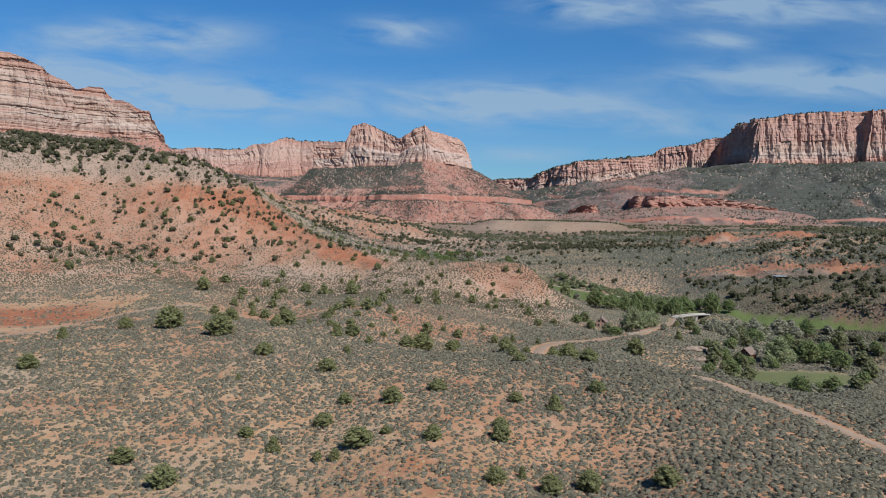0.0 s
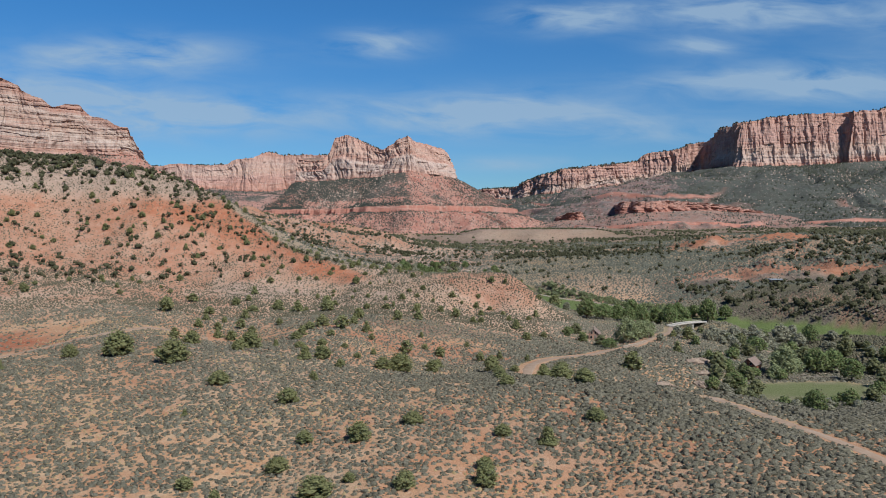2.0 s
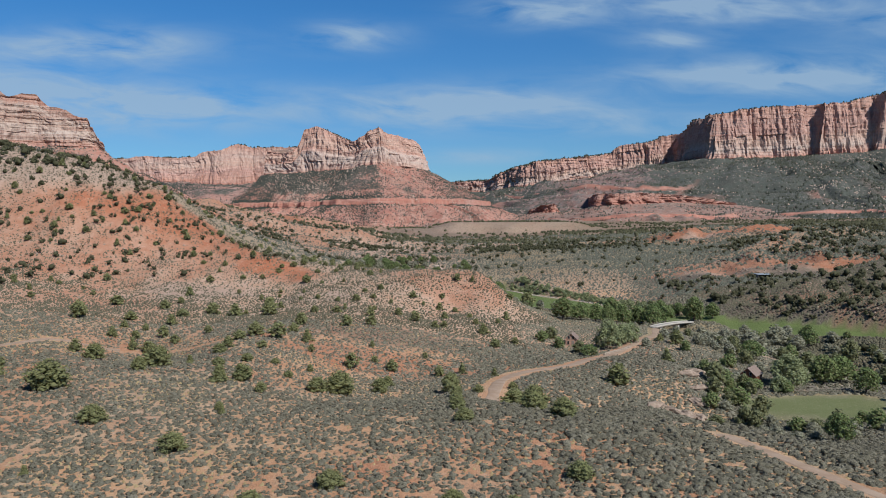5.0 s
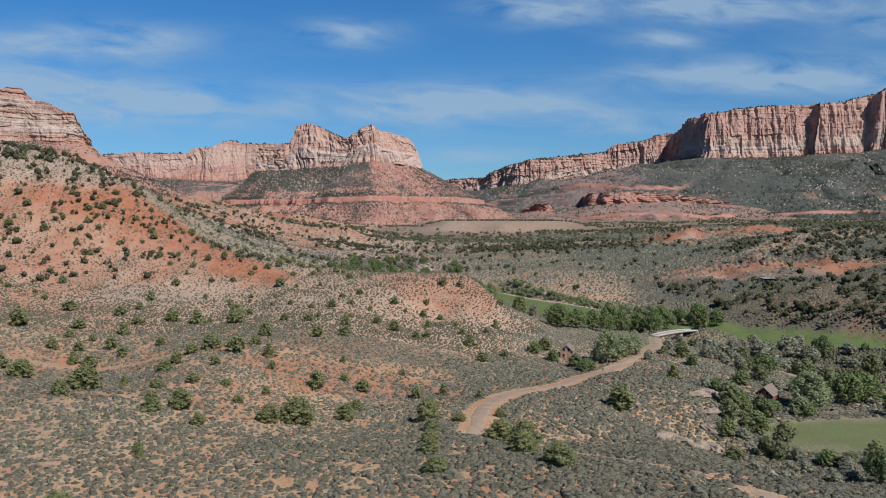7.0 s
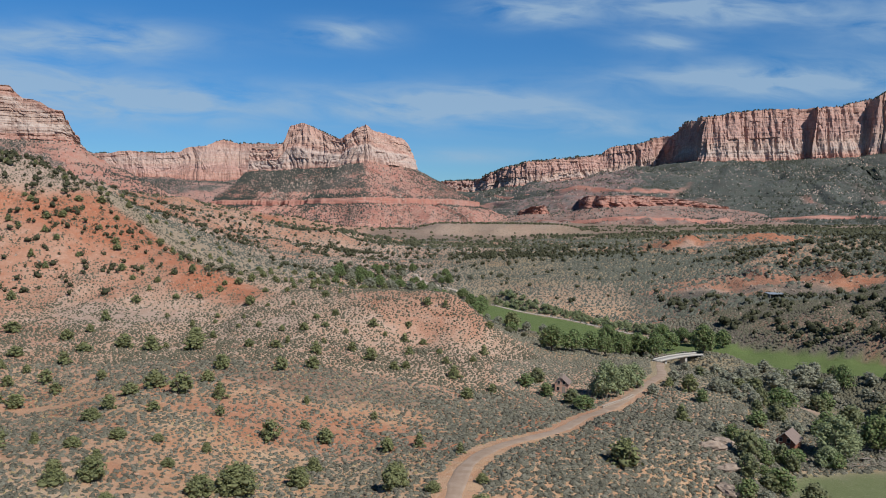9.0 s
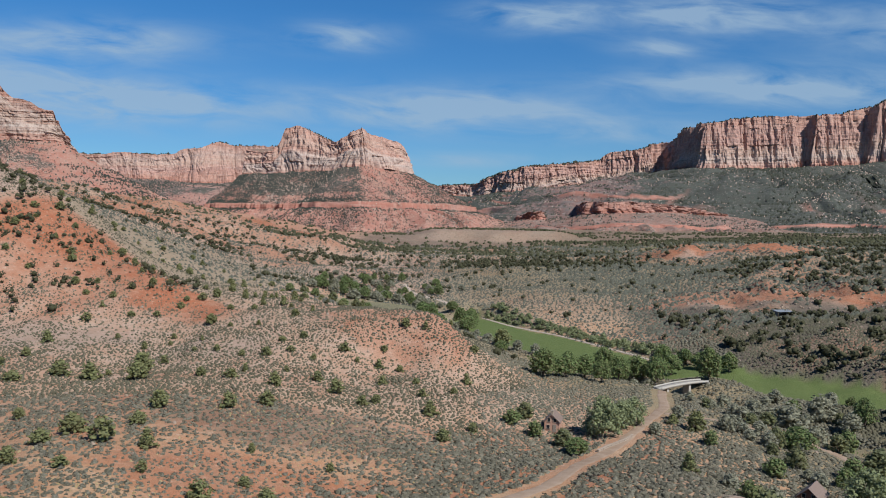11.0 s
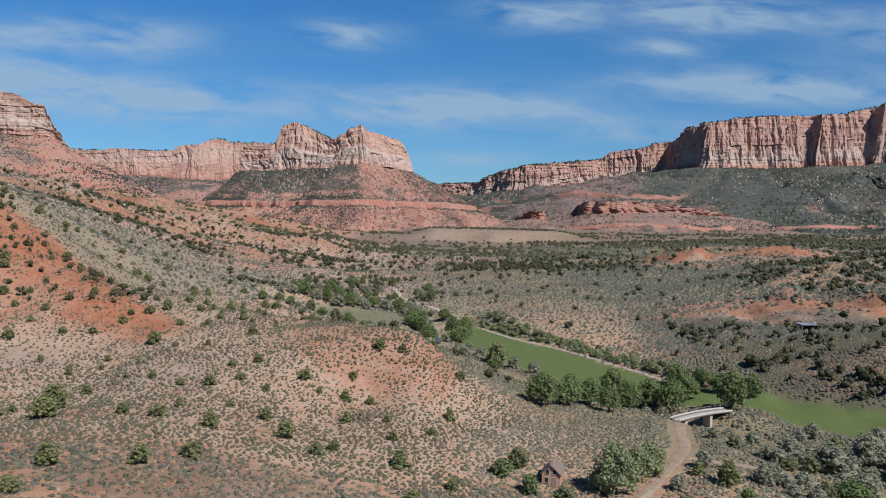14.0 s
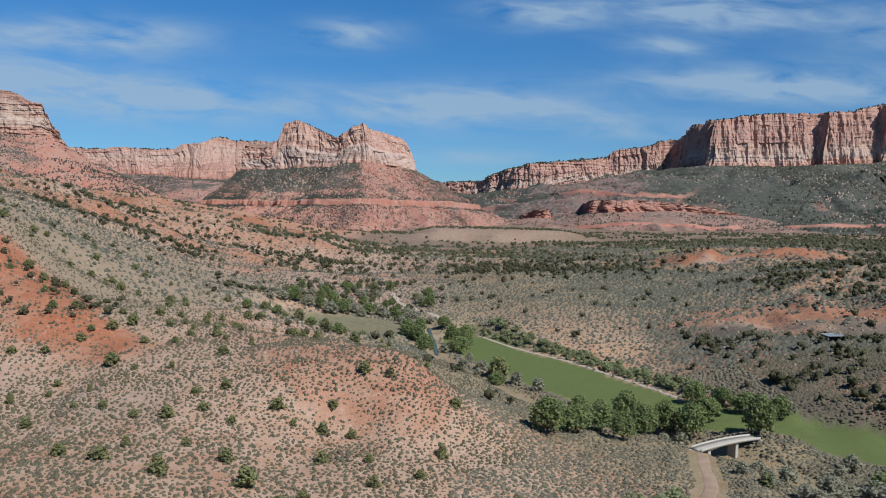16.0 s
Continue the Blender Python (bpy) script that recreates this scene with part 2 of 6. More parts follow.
def mixc(nodes, links, fac, a, b, mode='MIX'):
    n = nodes.new("ShaderNodeMix")
    n.data_type, n.blend_type = 'RGBA', mode
    for sock, v in ((n.inputs[0], fac), (n.inputs[6], a), (n.inputs[7], b)):
        if isinstance(v, bpy.types.NodeSocket):
            links.new(v, sock)
        elif isinstance(v, (tuple, list)):
            sock.default_value = (*v, 1)
        else:
            sock.default_value = v
    return n.outputs[2]


def noise_tex(nodes, links, scale, detail=4, rough=0.55, coord=None):
    n = nodes.new("ShaderNodeTexNoise")
    n.inputs["Scale"].default_value, n.inputs["Detail"].default_value, n.inputs["Roughness"].default_value = scale, detail, rough
    if coord is not None:
        links.new(coord, n.inputs["Vector"])
    return n.outputs["Fac"]


def remap(nodes, links, v, lo, hi, a=0.0, b=1.0):
    n = nodes.new("ShaderNodeMapRange")
    links.new(v, n.inputs[0])
    for k, q in enumerate((lo, hi, a, b)):
        n.inputs[k + 1].default_value = q
    return n.outputs[0]


def math_node(nodes, links, op, a, b=0.0):
    n = nodes.new("ShaderNodeMath")
    n.operation = op
    for sock, v in ((n.inputs[0], a), (n.inputs[1], b)):
        if isinstance(v, bpy.types.NodeSocket):
            links.new(v, sock)
        else:
            sock.default_value = v
    return n.outputs[0]


def attr(nodes, name):
    n = nodes.new("ShaderNodeAttribute")
    n.attribute_name = name
    return n.outputs["Fac"]


def bump(nodes, links, bsdf, h, strength, dist):
    n = nodes.new("ShaderNodeBump")
    n.inputs["Strength"].default_value, n.inputs["Distance"].default_value = strength, dist
    links.new(h, n.inputs["Height"])
    links.new(n.outputs[0], bsdf.inputs["Normal"])


def place_coord(nodes):
    return nodes.new("ShaderNodeNewGeometry").outputs["Position"]


def make_ground_material():
    m, n, l, b = material("desert_soil", 0.95, 0.1)
    p = place_coord(n)
    big, mid, fine = noise_tex(n, l, 0.02, 5, coord=p), noise_tex(n, l, 0.25, 5, coord=p), noise_tex(n, l, 2.5, 5, 0.65, p)
    soil = mixc(n, l, remap(n, l, mid, 0.35, 0.65), (0.385, 0.215, 0.117), (0.395, 0.27, 0.168))
    soil = mixc(n, l, remap(n, l, big, 0.50, 0.66, 0, 0.8), soil, (0.34, 0.262, 0.185))
    sep = n.new("ShaderNodeSeparateXYZ")
    l.new(p, sep.inputs[0])
    pink = mixc(n, l, remap(n, l, mid, 0.35, 0.65), (0.32, 0.195, 0.136), (0.365, 0.258, 0.20))
    rosy = math_node(n, l, 'MULTIPLY', remap(n, l, sep.outputs[1], 205, 260, 0.0, 0.85), remap(n, l, sep.outputs[0], 15, 60, 1.0, 0.3))
    soil = mixc(n, l, rosy, soil, pink)
    red = mixc(n, l, remap(n, l, mid, 0.3, 0.7), (0.285, 0.088, 0.042), (0.30, 0.13, 0.075))
    pale = mixc(n, l, remap(n, l, mid, 0.3, 0.7), (0.275, 0.195, 0.15), (0.325, 0.24, 0.19))
    c = mixc(n, l, attr(n, "red"), soil, red)
    c = mixc(n, l, attr(n, "pale"), c, pale)
    c = mixc(n, l, attr(n, "dark"), c, mixc(n, l, mid, (0.070, 0.060, 0.050), (0.115, 0.096, 0.078)))
    c = mixc(n, l, attr(n, "grass"), c, mixc(n, l, mid, (0.117, 0.131, 0.066), (0.161, 0.153, 0.095)))
    c = mixc(n, l, remap(n, l, fine, 0.3, 0.7, 0.0, 0.45), c, mixc(n, l, 0.5, c, (0.146, 0.095, 0.066)))
    peb = noise_tex(n, l, 0.9, 5, 0.75, p)
    c = mixc(n, l, remap(n, l, peb, 0.54, 0.66, 0.0, 0.5), c, (0.146, 0.117, 0.084))
    c = mixc(n, l, remap(n, l, peb, 0.44, 0.33, 0.0, 0.4), c, (0.438, 0.35, 0.277))
    shrubs = noise_tex(n, l, 0.33, 3, 0.6, p)
    thick = math_node(n, l, 'MULTIPLY', remap(n, l, shrubs, 0.55, 0.61), remap(n, l, sep.outputs[1], 380, 520, 0.0, 0.62))
    c = mixc(n, l, thick, c, (0.085, 0.078, 0.056))
    c = mixc(n, l, attr(n, "lawn"), c, mixc(n, l, mid, (0.070, 0.100, 0.031), (0.112, 0.132, 0.049)))
    l.new(c, b.inputs["Base Color"])
    bump(n, l, b, math_node(n, l, 'ADD', fine, peb), 0.7, 0.4)
    return m


def make_rock_material(name, bands, talus, scrub, layered, speck):
    """bands: (height, colour) rows up the cliff; talus: colour of slopes; scrub: how dense the dark shrubs lie."""
    m, n, l, b = material(name, 0.92, 0.12)
    p = place_coord(n)
    sep = n.new("ShaderNodeSeparateXYZ")
    l.new(p, sep.inputs[0])
    wob = noise_tex(n, l, 0.004, 4, coord=p)
    hz = math_node(n, l, 'ADD', attr(n, "level"), math_node(n, l, 'MULTIPLY', math_node(n, l, 'SUBTRACT', wob, 0.5), 0.22))
    ramp = n.new("ShaderNodeValToRGB")
    l.new(hz, ramp.inputs[0])
    e = ramp.color_ramp.elements
    while len(e) < len(bands):
        e.new(0.5)
    for k, (h, c) in enumerate(bands):
        e[k].position, e[k].color = h, (*c, 1)
    def stretched(x, z, detail, rough):
        mp = n.new("ShaderNodeMapping")
        mp.inputs["Scale"].default_value = (x, x, z)
        l.new(p, mp.inputs[0])
        return noise_tex(n, l, 1.0, detail, rough, mp.outputs[0])
    rock = ramp.outputs[0]
    # beds: thin pale and ruddy layers
    beds, thick = stretched(0.005, 0.40, 4, 0.6), stretched(0.006, 0.11, 4, 0.6)
    rock = mixc(n, l, remap(n, l, thick, 0.50, 0.64, 0, min(0.5, 1.6 * layered)), rock, (0.311, 0.137, 0.096))
    rock = mixc(n, l, remap(n, l, thick, 0.48, 0.36, 0, min(0.4, 1.3 * layered)), rock, (0.385, 0.318, 0.274))
    rock = mixc(n, l, remap(n, l, beds, 0.54, 0.62, 0, layered), rock, (0.244, 0.137, 0.107))
    rock = mixc(n, l, remap(n, l, beds, 0.45, 0.37, 0, layered), rock, (0.407, 0.340, 0.296))
    # varnish that has run down from the rim, and clean faces where slabs fell
    streak, fine_streak = stretched(0.06, 0.008, 5, 0.62), stretched(0.22, 0.025, 5, 0.7)
    rock = mixc(n, l, remap(n, l, streak, 0.52, 0.68, 0, 0.5), rock, (0.200, 0.111, 0.089))
    rock = mixc(n, l, remap(n, l, streak, 0.44, 0.32, 0, 0.35), rock, (0.414, 0.311, 0.252))
    rock = mixc(n, l, remap(n, l, fine_streak, 0.53, 0.66, 0, 0.5), rock, (0.163, 0.104, 0.085))
    rock = mixc(n, l, remap(n, l, fine_streak, 0.44, 0.34, 0, 0.35), rock, (0.407, 0.333, 0.289))
    g = noise_tex(n, l, 0.03, 6, 0.7, p)
    slope = mixc(n, l, remap(n, l, g, 0.38, 0.62), talus[0], talus[1])
    spots = noise_tex(n, l, speck, 5, 0.75, p)
    slope = mixc(n, l, remap(n, l, spots, 0.44, 0.34, 0, 0.75), slope, talus[2])
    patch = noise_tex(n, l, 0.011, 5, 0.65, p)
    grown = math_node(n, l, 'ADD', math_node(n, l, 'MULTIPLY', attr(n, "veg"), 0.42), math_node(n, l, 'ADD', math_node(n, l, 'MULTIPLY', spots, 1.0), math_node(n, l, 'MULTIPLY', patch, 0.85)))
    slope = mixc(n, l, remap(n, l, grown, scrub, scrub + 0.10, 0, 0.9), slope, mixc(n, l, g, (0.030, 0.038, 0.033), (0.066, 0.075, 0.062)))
    fleck = noise_tex(n, l, 0.13, 3, 0.8, p)
    slope = mixc(n, l, remap(n, l, fleck, 0.60, 0.66, 0, 0.6), slope, talus[2])
    c = mixc(n, l, attr(n, "cliff"), slope, rock)
    l.new(c, b.inputs["Base Color"])
    bump(n, l, b, math_node(n, l, 'ADD', math_node(n, l, 'ADD', streak, beds), fine_streak), 0.5, 3.5)
    return m


soil_mat = make_ground_material()
WHITE, PINK, REDR, TAN = (0.365, 0.283, 0.243), (0.375, 0.213, 0.165), (0.295, 0.126, 0.092), (0.385, 0.262, 0.21)
# rosy cliff tone, cooled: some distance haze is put into the colour
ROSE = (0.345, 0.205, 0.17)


def mesh_object(name, verts, faces, mat, attrs=None, flat=False):
    me = bpy.data.meshes.new(name)
    verts, faces = np.asarray(verts, np.float32), np.asarray(faces, np.int32)
    me.vertices.add(len(verts))
    me.vertices.foreach_set("co", verts.ravel())
    k = faces.shape[1]
    me.loops.add(faces.size)
    me.polygons.add(len(faces))
    me.loops.foreach_set("vertex_index", faces.ravel())
    me.polygons.foreach_set("loop_start", np.arange(0, faces.size, k, dtype=np.int32))
    me.update(calc_edges=True)
    if not flat:
        me.polygons.foreach_set("use_smooth", np.ones(len(faces), bool))
    for key, v in (attrs or {}).items():
        me.attributes.new(key, 'FLOAT', 'POINT').data.foreach_set("value", np.asarray(v, np.float32).ravel())
    me.materials.append(mat)
    return new(name, me)


def grid_faces(nr, nc, wrap=False):
    r, c = np.meshgrid(np.arange(nr - 1), np.arange(nc if wrap else nc - 1), indexing="ij")
    a = r * nc + c
    d = r * nc + (c + 1) % nc
    return np.stack([a, d, d + nc, a + nc], -1).reshape(-1, 4)


# ---- ground: one sheet on a fan, fine in front and coarse far off ----
def build_ground():
    u = np.linspace(-1, 1, 430)
    u = 0.75 * u + 1.75 * u ** 7
    y = -260 + 170 * (np.exp(np.linspace(0, 3.42, 560)) - 1)
    Y, U = np.meshgrid(y, u, indexing="ij")
    X = U * (Y + 420)
    Z = height(X, Y)
    red, pale, grass, lawn, dark = soil_zones(X, Y, Z)
    ob = mesh_object("ground", np.stack([X, Y, Z], -1).reshape(-1, 3), grid_faces(*X.shape), soil_mat,
                     dict(red=red, pale=pale, grass=grass, lawn=lawn, dark=dark))
    tagged(ob, "reddish tan desert soil rolling down to a green valley", "ground", kind="structure")


def blob(X, Y, cx, cy, rx, ry):
    return smooth(1.25, 0.75, np.hypot((X - cx) / rx, (Y - cy) / ry) + 0.22 * fbm(X / (0.35 * rx), Y / (0.35 * ry), 3))


def soil_zones(X, Y, Z):
    """How red, pale, grassy and green the ground is."""
    n1, n2 = fbm(X / 45, Y / 45, 4), fbm(X / 14 + 9, Y / 14, 4)
    edge = np.interp(X, [-200, -150, -138, -123, -113, -102, -90, -78, -67, -50], [430, 405, 399, 397, 392, 388, 370, 354, 343, 330])
    hill = smooth(-40, -70, X) * smooth(285, 310, Y) * smooth(3, -4, Y - edge + 5 * n2)
    behind = smooth(-50, -85, X) * smooth(-2, 5, Y - edge + 5 * n2) * smooth(640, 560, Y)
    red = 0.35 * smooth(0.0, 0.6, n1) + 0.3 * smooth(0.2, 0.7, n2)
    red = np.maximum(red * (1 - 0.8 * behind), hill * smooth(11, 17, Z + 3 * n2) * smooth(58, 46, Z + 5 * n1) * (0.55 + 0.2 * n2 + 0.5 * smooth(60, 14, edge - Y + 14 * n1)))
    red = np.maximum(red, blob(X, Y, -175, 175, 50, 26))
    red = np.maximum(red, 0.7 * blob(X, Y, -18, 195, 30, 14))
    red = np.maximum(red, 0.8 * smooth(3.2, 6.5, near_line(X, Y, ROAD)) * smooth(13, 8, near_line(X, Y, ROAD)) * smooth(170, 185, Y) * smooth(275, 240, Y))
    red = np.maximum(red, 0.2 * blob(X, Y, -15, 300, 34, 20) * smooth(-0.1, 0.6, n2))
    red = np.maximum(red, 0.3 * blob(X, Y, 225, 560, 62, 40))
    red = np.maximum(red, 0.5 * smooth(-90, -200, X) * smooth(820, 980, Y) * smooth(-0.3, 0.3, n1))
    red = np.maximum(red, 0.95 * blob(X, Y, 280, 815, 85, 36))
    red = np.maximum(red, 0.5 * blob(X, Y, 100, 1250, 140, 50))
    red = np.maximum(red, 0.5 * smooth(250, 280, Y) * smooth(350, 315, Y) * smooth(40, 0, X) * smooth(-0.1, 0.4, n1))
    crest = np.minimum.reduce([near_line(X, Y, [p[:2] for p in c]) for c in (*CRESTS[:3], CRESTS[5])])
    bank = near_line(X, Y, [(150, 524), (172, 514), (197, 510), (214, 492), (232, 474), (270, 458)])
    red = np.maximum(red, smooth(95, 40, crest) * (0.45 + 0.3 * smooth(-100, -200, X) * smooth(1000, 1060, Y) + 0.45 * n1) * (1 - 0.6 * smooth(230, 262, X) * smooth(800, 650, Y)))
    red = np.maximum(red * (1 - 0.7 * smooth(230, 300, X) * smooth(560, 580, Y) * smooth(760, 700, Y)), 0.9 * smooth(24, 10, bank + 8 * n2))
    pale = np.maximum(0.9 * hill * smooth(48, 58, Z + 5 * n1), 0.6 * behind)
    pale = np.maximum(pale, 0.9 * smooth(-0.25, 0.25, n2) * smooth(276, 288, Y) * smooth(318, 304, Y) * smooth(-28, -45, X) * smooth(-150, -110, X))
    pale = np.maximum(pale, 0.35 * blob(X, Y, 62, 200, 12, 14))
    pale = np.maximum(pale, 0.6 * smooth(-60, 0, X) * smooth(300, 200, X) * smooth(1500, 1530, Y) * smooth(1900, 1700, Y))
    pale = np.maximum(pale, 0.9 * blob(X, Y, 252, 792, 26, 18))
    pale = np.maximum(pale, 0.25 * smooth(20, 60, X) * smooth(480, 530, Y) * smooth(760, 690, Y) * smooth(250, 215, X))
    for cx, cy, rx, ry in ((-65, 640, 30, 40), (-55, 835, 40, 50), (-100, 590, 25, 30), (150, 830, 40, 30), (20, 1000, 45, 40), (480, 1250, 60, 30)):
        pale = np.maximum(pale, 0.75 * blob(X, Y, cx, cy, rx, ry))
    pale = np.maximum(pale, 0.85 * smooth(15, 7, near_line(X, Y, [(158, 494), (180, 487), (198, 474), (223, 456), (255, 438)]) + 7 * n2 + 4 * n1))
    pale = np.maximum(pale, 0.5 * smooth(0.1, 0.5, fbm(X / 90 + 4, Y / 90, 3)) * smooth(350, 500, Y) * smooth(-90, -40, X) * smooth(60, 20, X))
    grass = 0.4 * behind
    grass = np.maximum(grass, 0.75 * smooth(30, 70, X) * smooth(230, 130, Y) * smooth(60, 100, Y) * smooth(-0.3, 0.3, n2))
    grass = np.maximum(grass, 0.9 * smooth(1.25, 0.95, np.hypot((X + 27) / 34, (Y - 505) / 30)))
    grass = np.maximum(grass, 0.6 * smooth(60, 30, near_line(X, Y, STREAM)))
    grass = np.maximum(grass, 0.95 * smooth(16, 9, near_line(X, Y, LAWN) + 4 * n1))
    grass = np.maximum(grass, 0.45 * smooth(-20, 40, X) * smooth(520, 600, Y) * smooth(1000, 760, Y) * smooth(250, 160, X))
    inside = X < np.interp(Y, [400, 432, 470, 506, 545], [102, 90, 74, 53, 38]) - 0.8
    lawn = np.maximum(np.maximum(smooth(17, 15, near_line(X, Y, FIELD)), inside * smooth(13, 10, near_line(X, Y, DITCH))), 0.62 * smooth(12, 6, near_line(X, Y, LAWN) + 5 * n2))
    lawn = np.maximum(lawn, 0.6 * smooth(1.1, 0.95, np.hypot((X - 350) / 75, (Y - 1090) / 75)))
    red = np.maximum(red, 0.45 * smooth(-60, -170, X) * smooth(1200, 1350, Y))
    dark = 1.0 * smooth(100, 128, X + 8 * n1) * smooth(255, 290, Y) * smooth(560, 500, Y + 20 * n2) * (1 - red)
    dark = np.maximum(dark, 0.7 * smooth(195, 230, X) * smooth(520, 545, Y) * smooth(640, 590, Y) * (1 - red))
    dark = np.maximum(dark, 0.4 * smooth(20, 70, X) * smooth(720, 780, Y) * smooth(1100, 950, Y) * (1 - red))
    dark = np.maximum(dark, 0.35 * smooth(560, 720, Y) * smooth(1500, 1300, Y) * smooth(-60, 40, X) * (1 - red) * (1 - pale))
    dark = np.maximum(dark, 0.45 * smooth(40, 120, X) * smooth(480, 540, Y) * smooth(1400, 1000, Y) * (1 - red) * (1 - 0.7 * pale))
    dark = np.maximum(dark, 0.72 * smooth(1150, 1350, Y) * smooth(-170, -60, X + 60 * n1) * (1 - 0.8 * pale))
    dark = np.maximum(dark, 0.5 * blob(X, Y, -22, 226, 26, 12))
    dark = np.maximum(dark, 0.7 * smooth(225, 250, X) * smooth(480, 520, Y) * smooth(640, 590, Y) * (1 - red))
    return np.clip(red, 0, 1), np.clip(pale, 0, 1), np.clip(grass, 0, 1), np.clip(lawn, 0, 1), np.clip(dark, 0, 1)


build_ground()


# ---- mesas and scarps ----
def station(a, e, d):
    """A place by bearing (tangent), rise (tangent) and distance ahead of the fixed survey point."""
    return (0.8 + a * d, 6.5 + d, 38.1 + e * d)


def spline(s, q):
    """Smooth rows through control rows q, at s from 0 to 1 by the rows' plan length."""
    q = np.asarray(q, float)
    k = np.r_[0, np.cumsum(np.hypot(np.diff(q[:, 0]), np.diff(q[:, 1])) + 1e-6)]
    k /= k[-1]
    dq = np.gradient(q, k, axis=0)
    i = np.clip(np.searchsorted(k, s) - 1, 0, len(k) - 2)
    h = (k[i + 1] - k[i])[:, None]
    t = ((s - k[i]) / (k[i + 1] - k[i]))[:, None]
    lin = q[i] * (1 - t) + q[i + 1] * t
    her = (2 * t ** 3 - 3 * t ** 2 + 1) * q[i] + (t ** 3 - 2 * t ** 2 + t) * h * dq[i] + (3 * t ** 2 - 2 * t ** 3) * q[i + 1] + (t ** 3 - t ** 2) * h * dq[i + 1]
    return 0.6 * lin + 0.4 * her


def hash1(v):
    """A chance number, 0 to 1, for each whole number."""
    return np.modf(np.abs(np.sin(v * 12.9898 + 4.1) * 43758.5453))[0]


def scarp(name, rows, n, mat, run, base, ledges=(), top=400, flute=1.0, cut=0.0, rise=0.0, seed=0.0, hub=None, back=None, layer=1.0, ease=60.0, ribs=0.0, hum=0.0, broken=0.0, ntal=70, ncl=70, veg=lambda p, t: np.full(len(p), 0.5), joint=1.0, tiers=(3, 5, 9), jag=1.0):
    """A rock wall with a slope of scree below. rows: (bearing, distance, rim rise, foot rise) from one end to the other, the open side on
    the right hand of the way. run: how far the scree reaches out; base: the height that it comes down to; ledges: (part of the way down, height share)."""
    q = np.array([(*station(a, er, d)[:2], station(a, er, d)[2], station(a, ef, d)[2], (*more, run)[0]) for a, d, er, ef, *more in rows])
    s = np.linspace(0, 1, n)
    c = spline(s, q)
    P, rim, foot, run = c[:, :2], c[:, 2], c[:, 3], c[:, 4]
    reach = float(run.max())
    sm = np.stack([np.convolve(np.pad(P[:, k], 12, mode="edge"), np.ones(25) / 25, "valid") for k in (0, 1)], 1)
    T = np.gradient(sm, axis=0)
    T /= np.linalg.norm(T, axis=1)[:, None] + 1e-9
    N = np.stack([T[:, 1], -T[:, 0]], 1)
    L = np.r_[0, np.cumsum(np.linalg.norm(np.diff(P, axis=0), axis=1))]
    win = int(n * ease / L[-1]) // 2 * 2 + 1
    soften = lambda v: np.stack([np.convolve(np.pad(v[:, k], win // 2, mode="edge"), np.ones(win) / win, "valid") for k in range(v.shape[1])], 1)
    Ps, Ns = soften(P), soften(N)
    Ns /= np.linalg.norm(Ns, axis=1)[:, None]
    rim = rim + flute * jag * (2.6 * fbm(L / 60 + seed, L * 0 + seed, 4) + 2.4 * (hash1(np.floor(L / 13 + vnoise(L / 40, L * 0))) - 0.5))
    V, cl, lev, gr = [], [], [], []
    # scree, from the bottom up
    t_rows = np.linspace(0, 1, ntal)
    for lo, w, up in ledges:
        t_rows = np.sort(np.r_[t_rows, np.linspace(lo - w - 0.03, lo + w + 0.03, 14)])
    spur = ridged(L / 150 + seed, 0 * L + seed, 2)
    for t in t_rows:
        wob = 0.03 * vnoise(L / 110 + seed, 0 * L + 2)
        h = (1 - sum(q[2] for q in ledges)) * (t ** 1.2)
        on = 0 * L
        for lo, w, up in ledges:
            shown = smooth(broken - 0.12, broken + 0.05, 0.5 + 0.6 * fbm(L / 230 + 31 * lo, 0 * L + seed, 3)) if broken else 1.0 + 0 * L
            w = w * shown + 0.14 * (1 - shown)
            a = smooth(lo - w, lo + w, t + wob)
            h = h + up * a
            on = np.maximum(on, ((a > 0.03) & (a < 0.97)) * shown)
        out = run * (1 - t)
        calm = 1 - 0.8 * max([math.exp(-((t - q[0]) / 0.05) ** 2) for q in ledges], default=0.0)
        gul = ridged(L / 60 + seed + 0.25 * vnoise(L / 90, 3 * t + 0 * L), t * 0.8 + 0 * L, 3)
        amp = np.clip(1.15 - t, 0.15, 1) * min(1, 3 * t + 0.25)
        o = out + (spur * np.minimum(0.10 * run, 55) * (1 - t) * min(1, 2.5 * t + 0.2) + gul * 11 * flute * amp + fbm(L / 25, t * reach / 25 + seed + 0 * L, 3) * 4 * flute)
        z = base + (foot - base) * h + calm * (gul * 4.5 * amp + fbm(L / 14, t * reach / 14 + seed + 0 * L, 3) * 1.6) * flute * min(1, 6 * t)
        z = z + hum * (fbm(L / 150 + seed, t * reach / 150 + 0 * L, 5, 0.6) + 0.5 * np.maximum(fbm(L / 60 + 8, t * reach / 45 + 0 * L, 3) - 0.55, 0)) * min(1, 4 * t) * min(1, 5 * (1 - t))
        o = o + on * (-ridged(L / 34 + seed, 0 * L + 1, 3) * 2.2 + fbm(L / 7, t * 40 + 0 * L, 2) * 2.5 + 3) * flute
        if ribs:
            low = smooth(0.62, 0.2, t) * calm
            rb = ridged(L / 34 + seed + 0.3 * vnoise(L / 60, 4 * t + 0 * L), 0 * L + 5, 3)
            o, z = o + ribs * low * rb * 1.6, z + ribs * low * rb * min(1, 5 * t)
        k = float(smooth(0.80, 1.0, t))
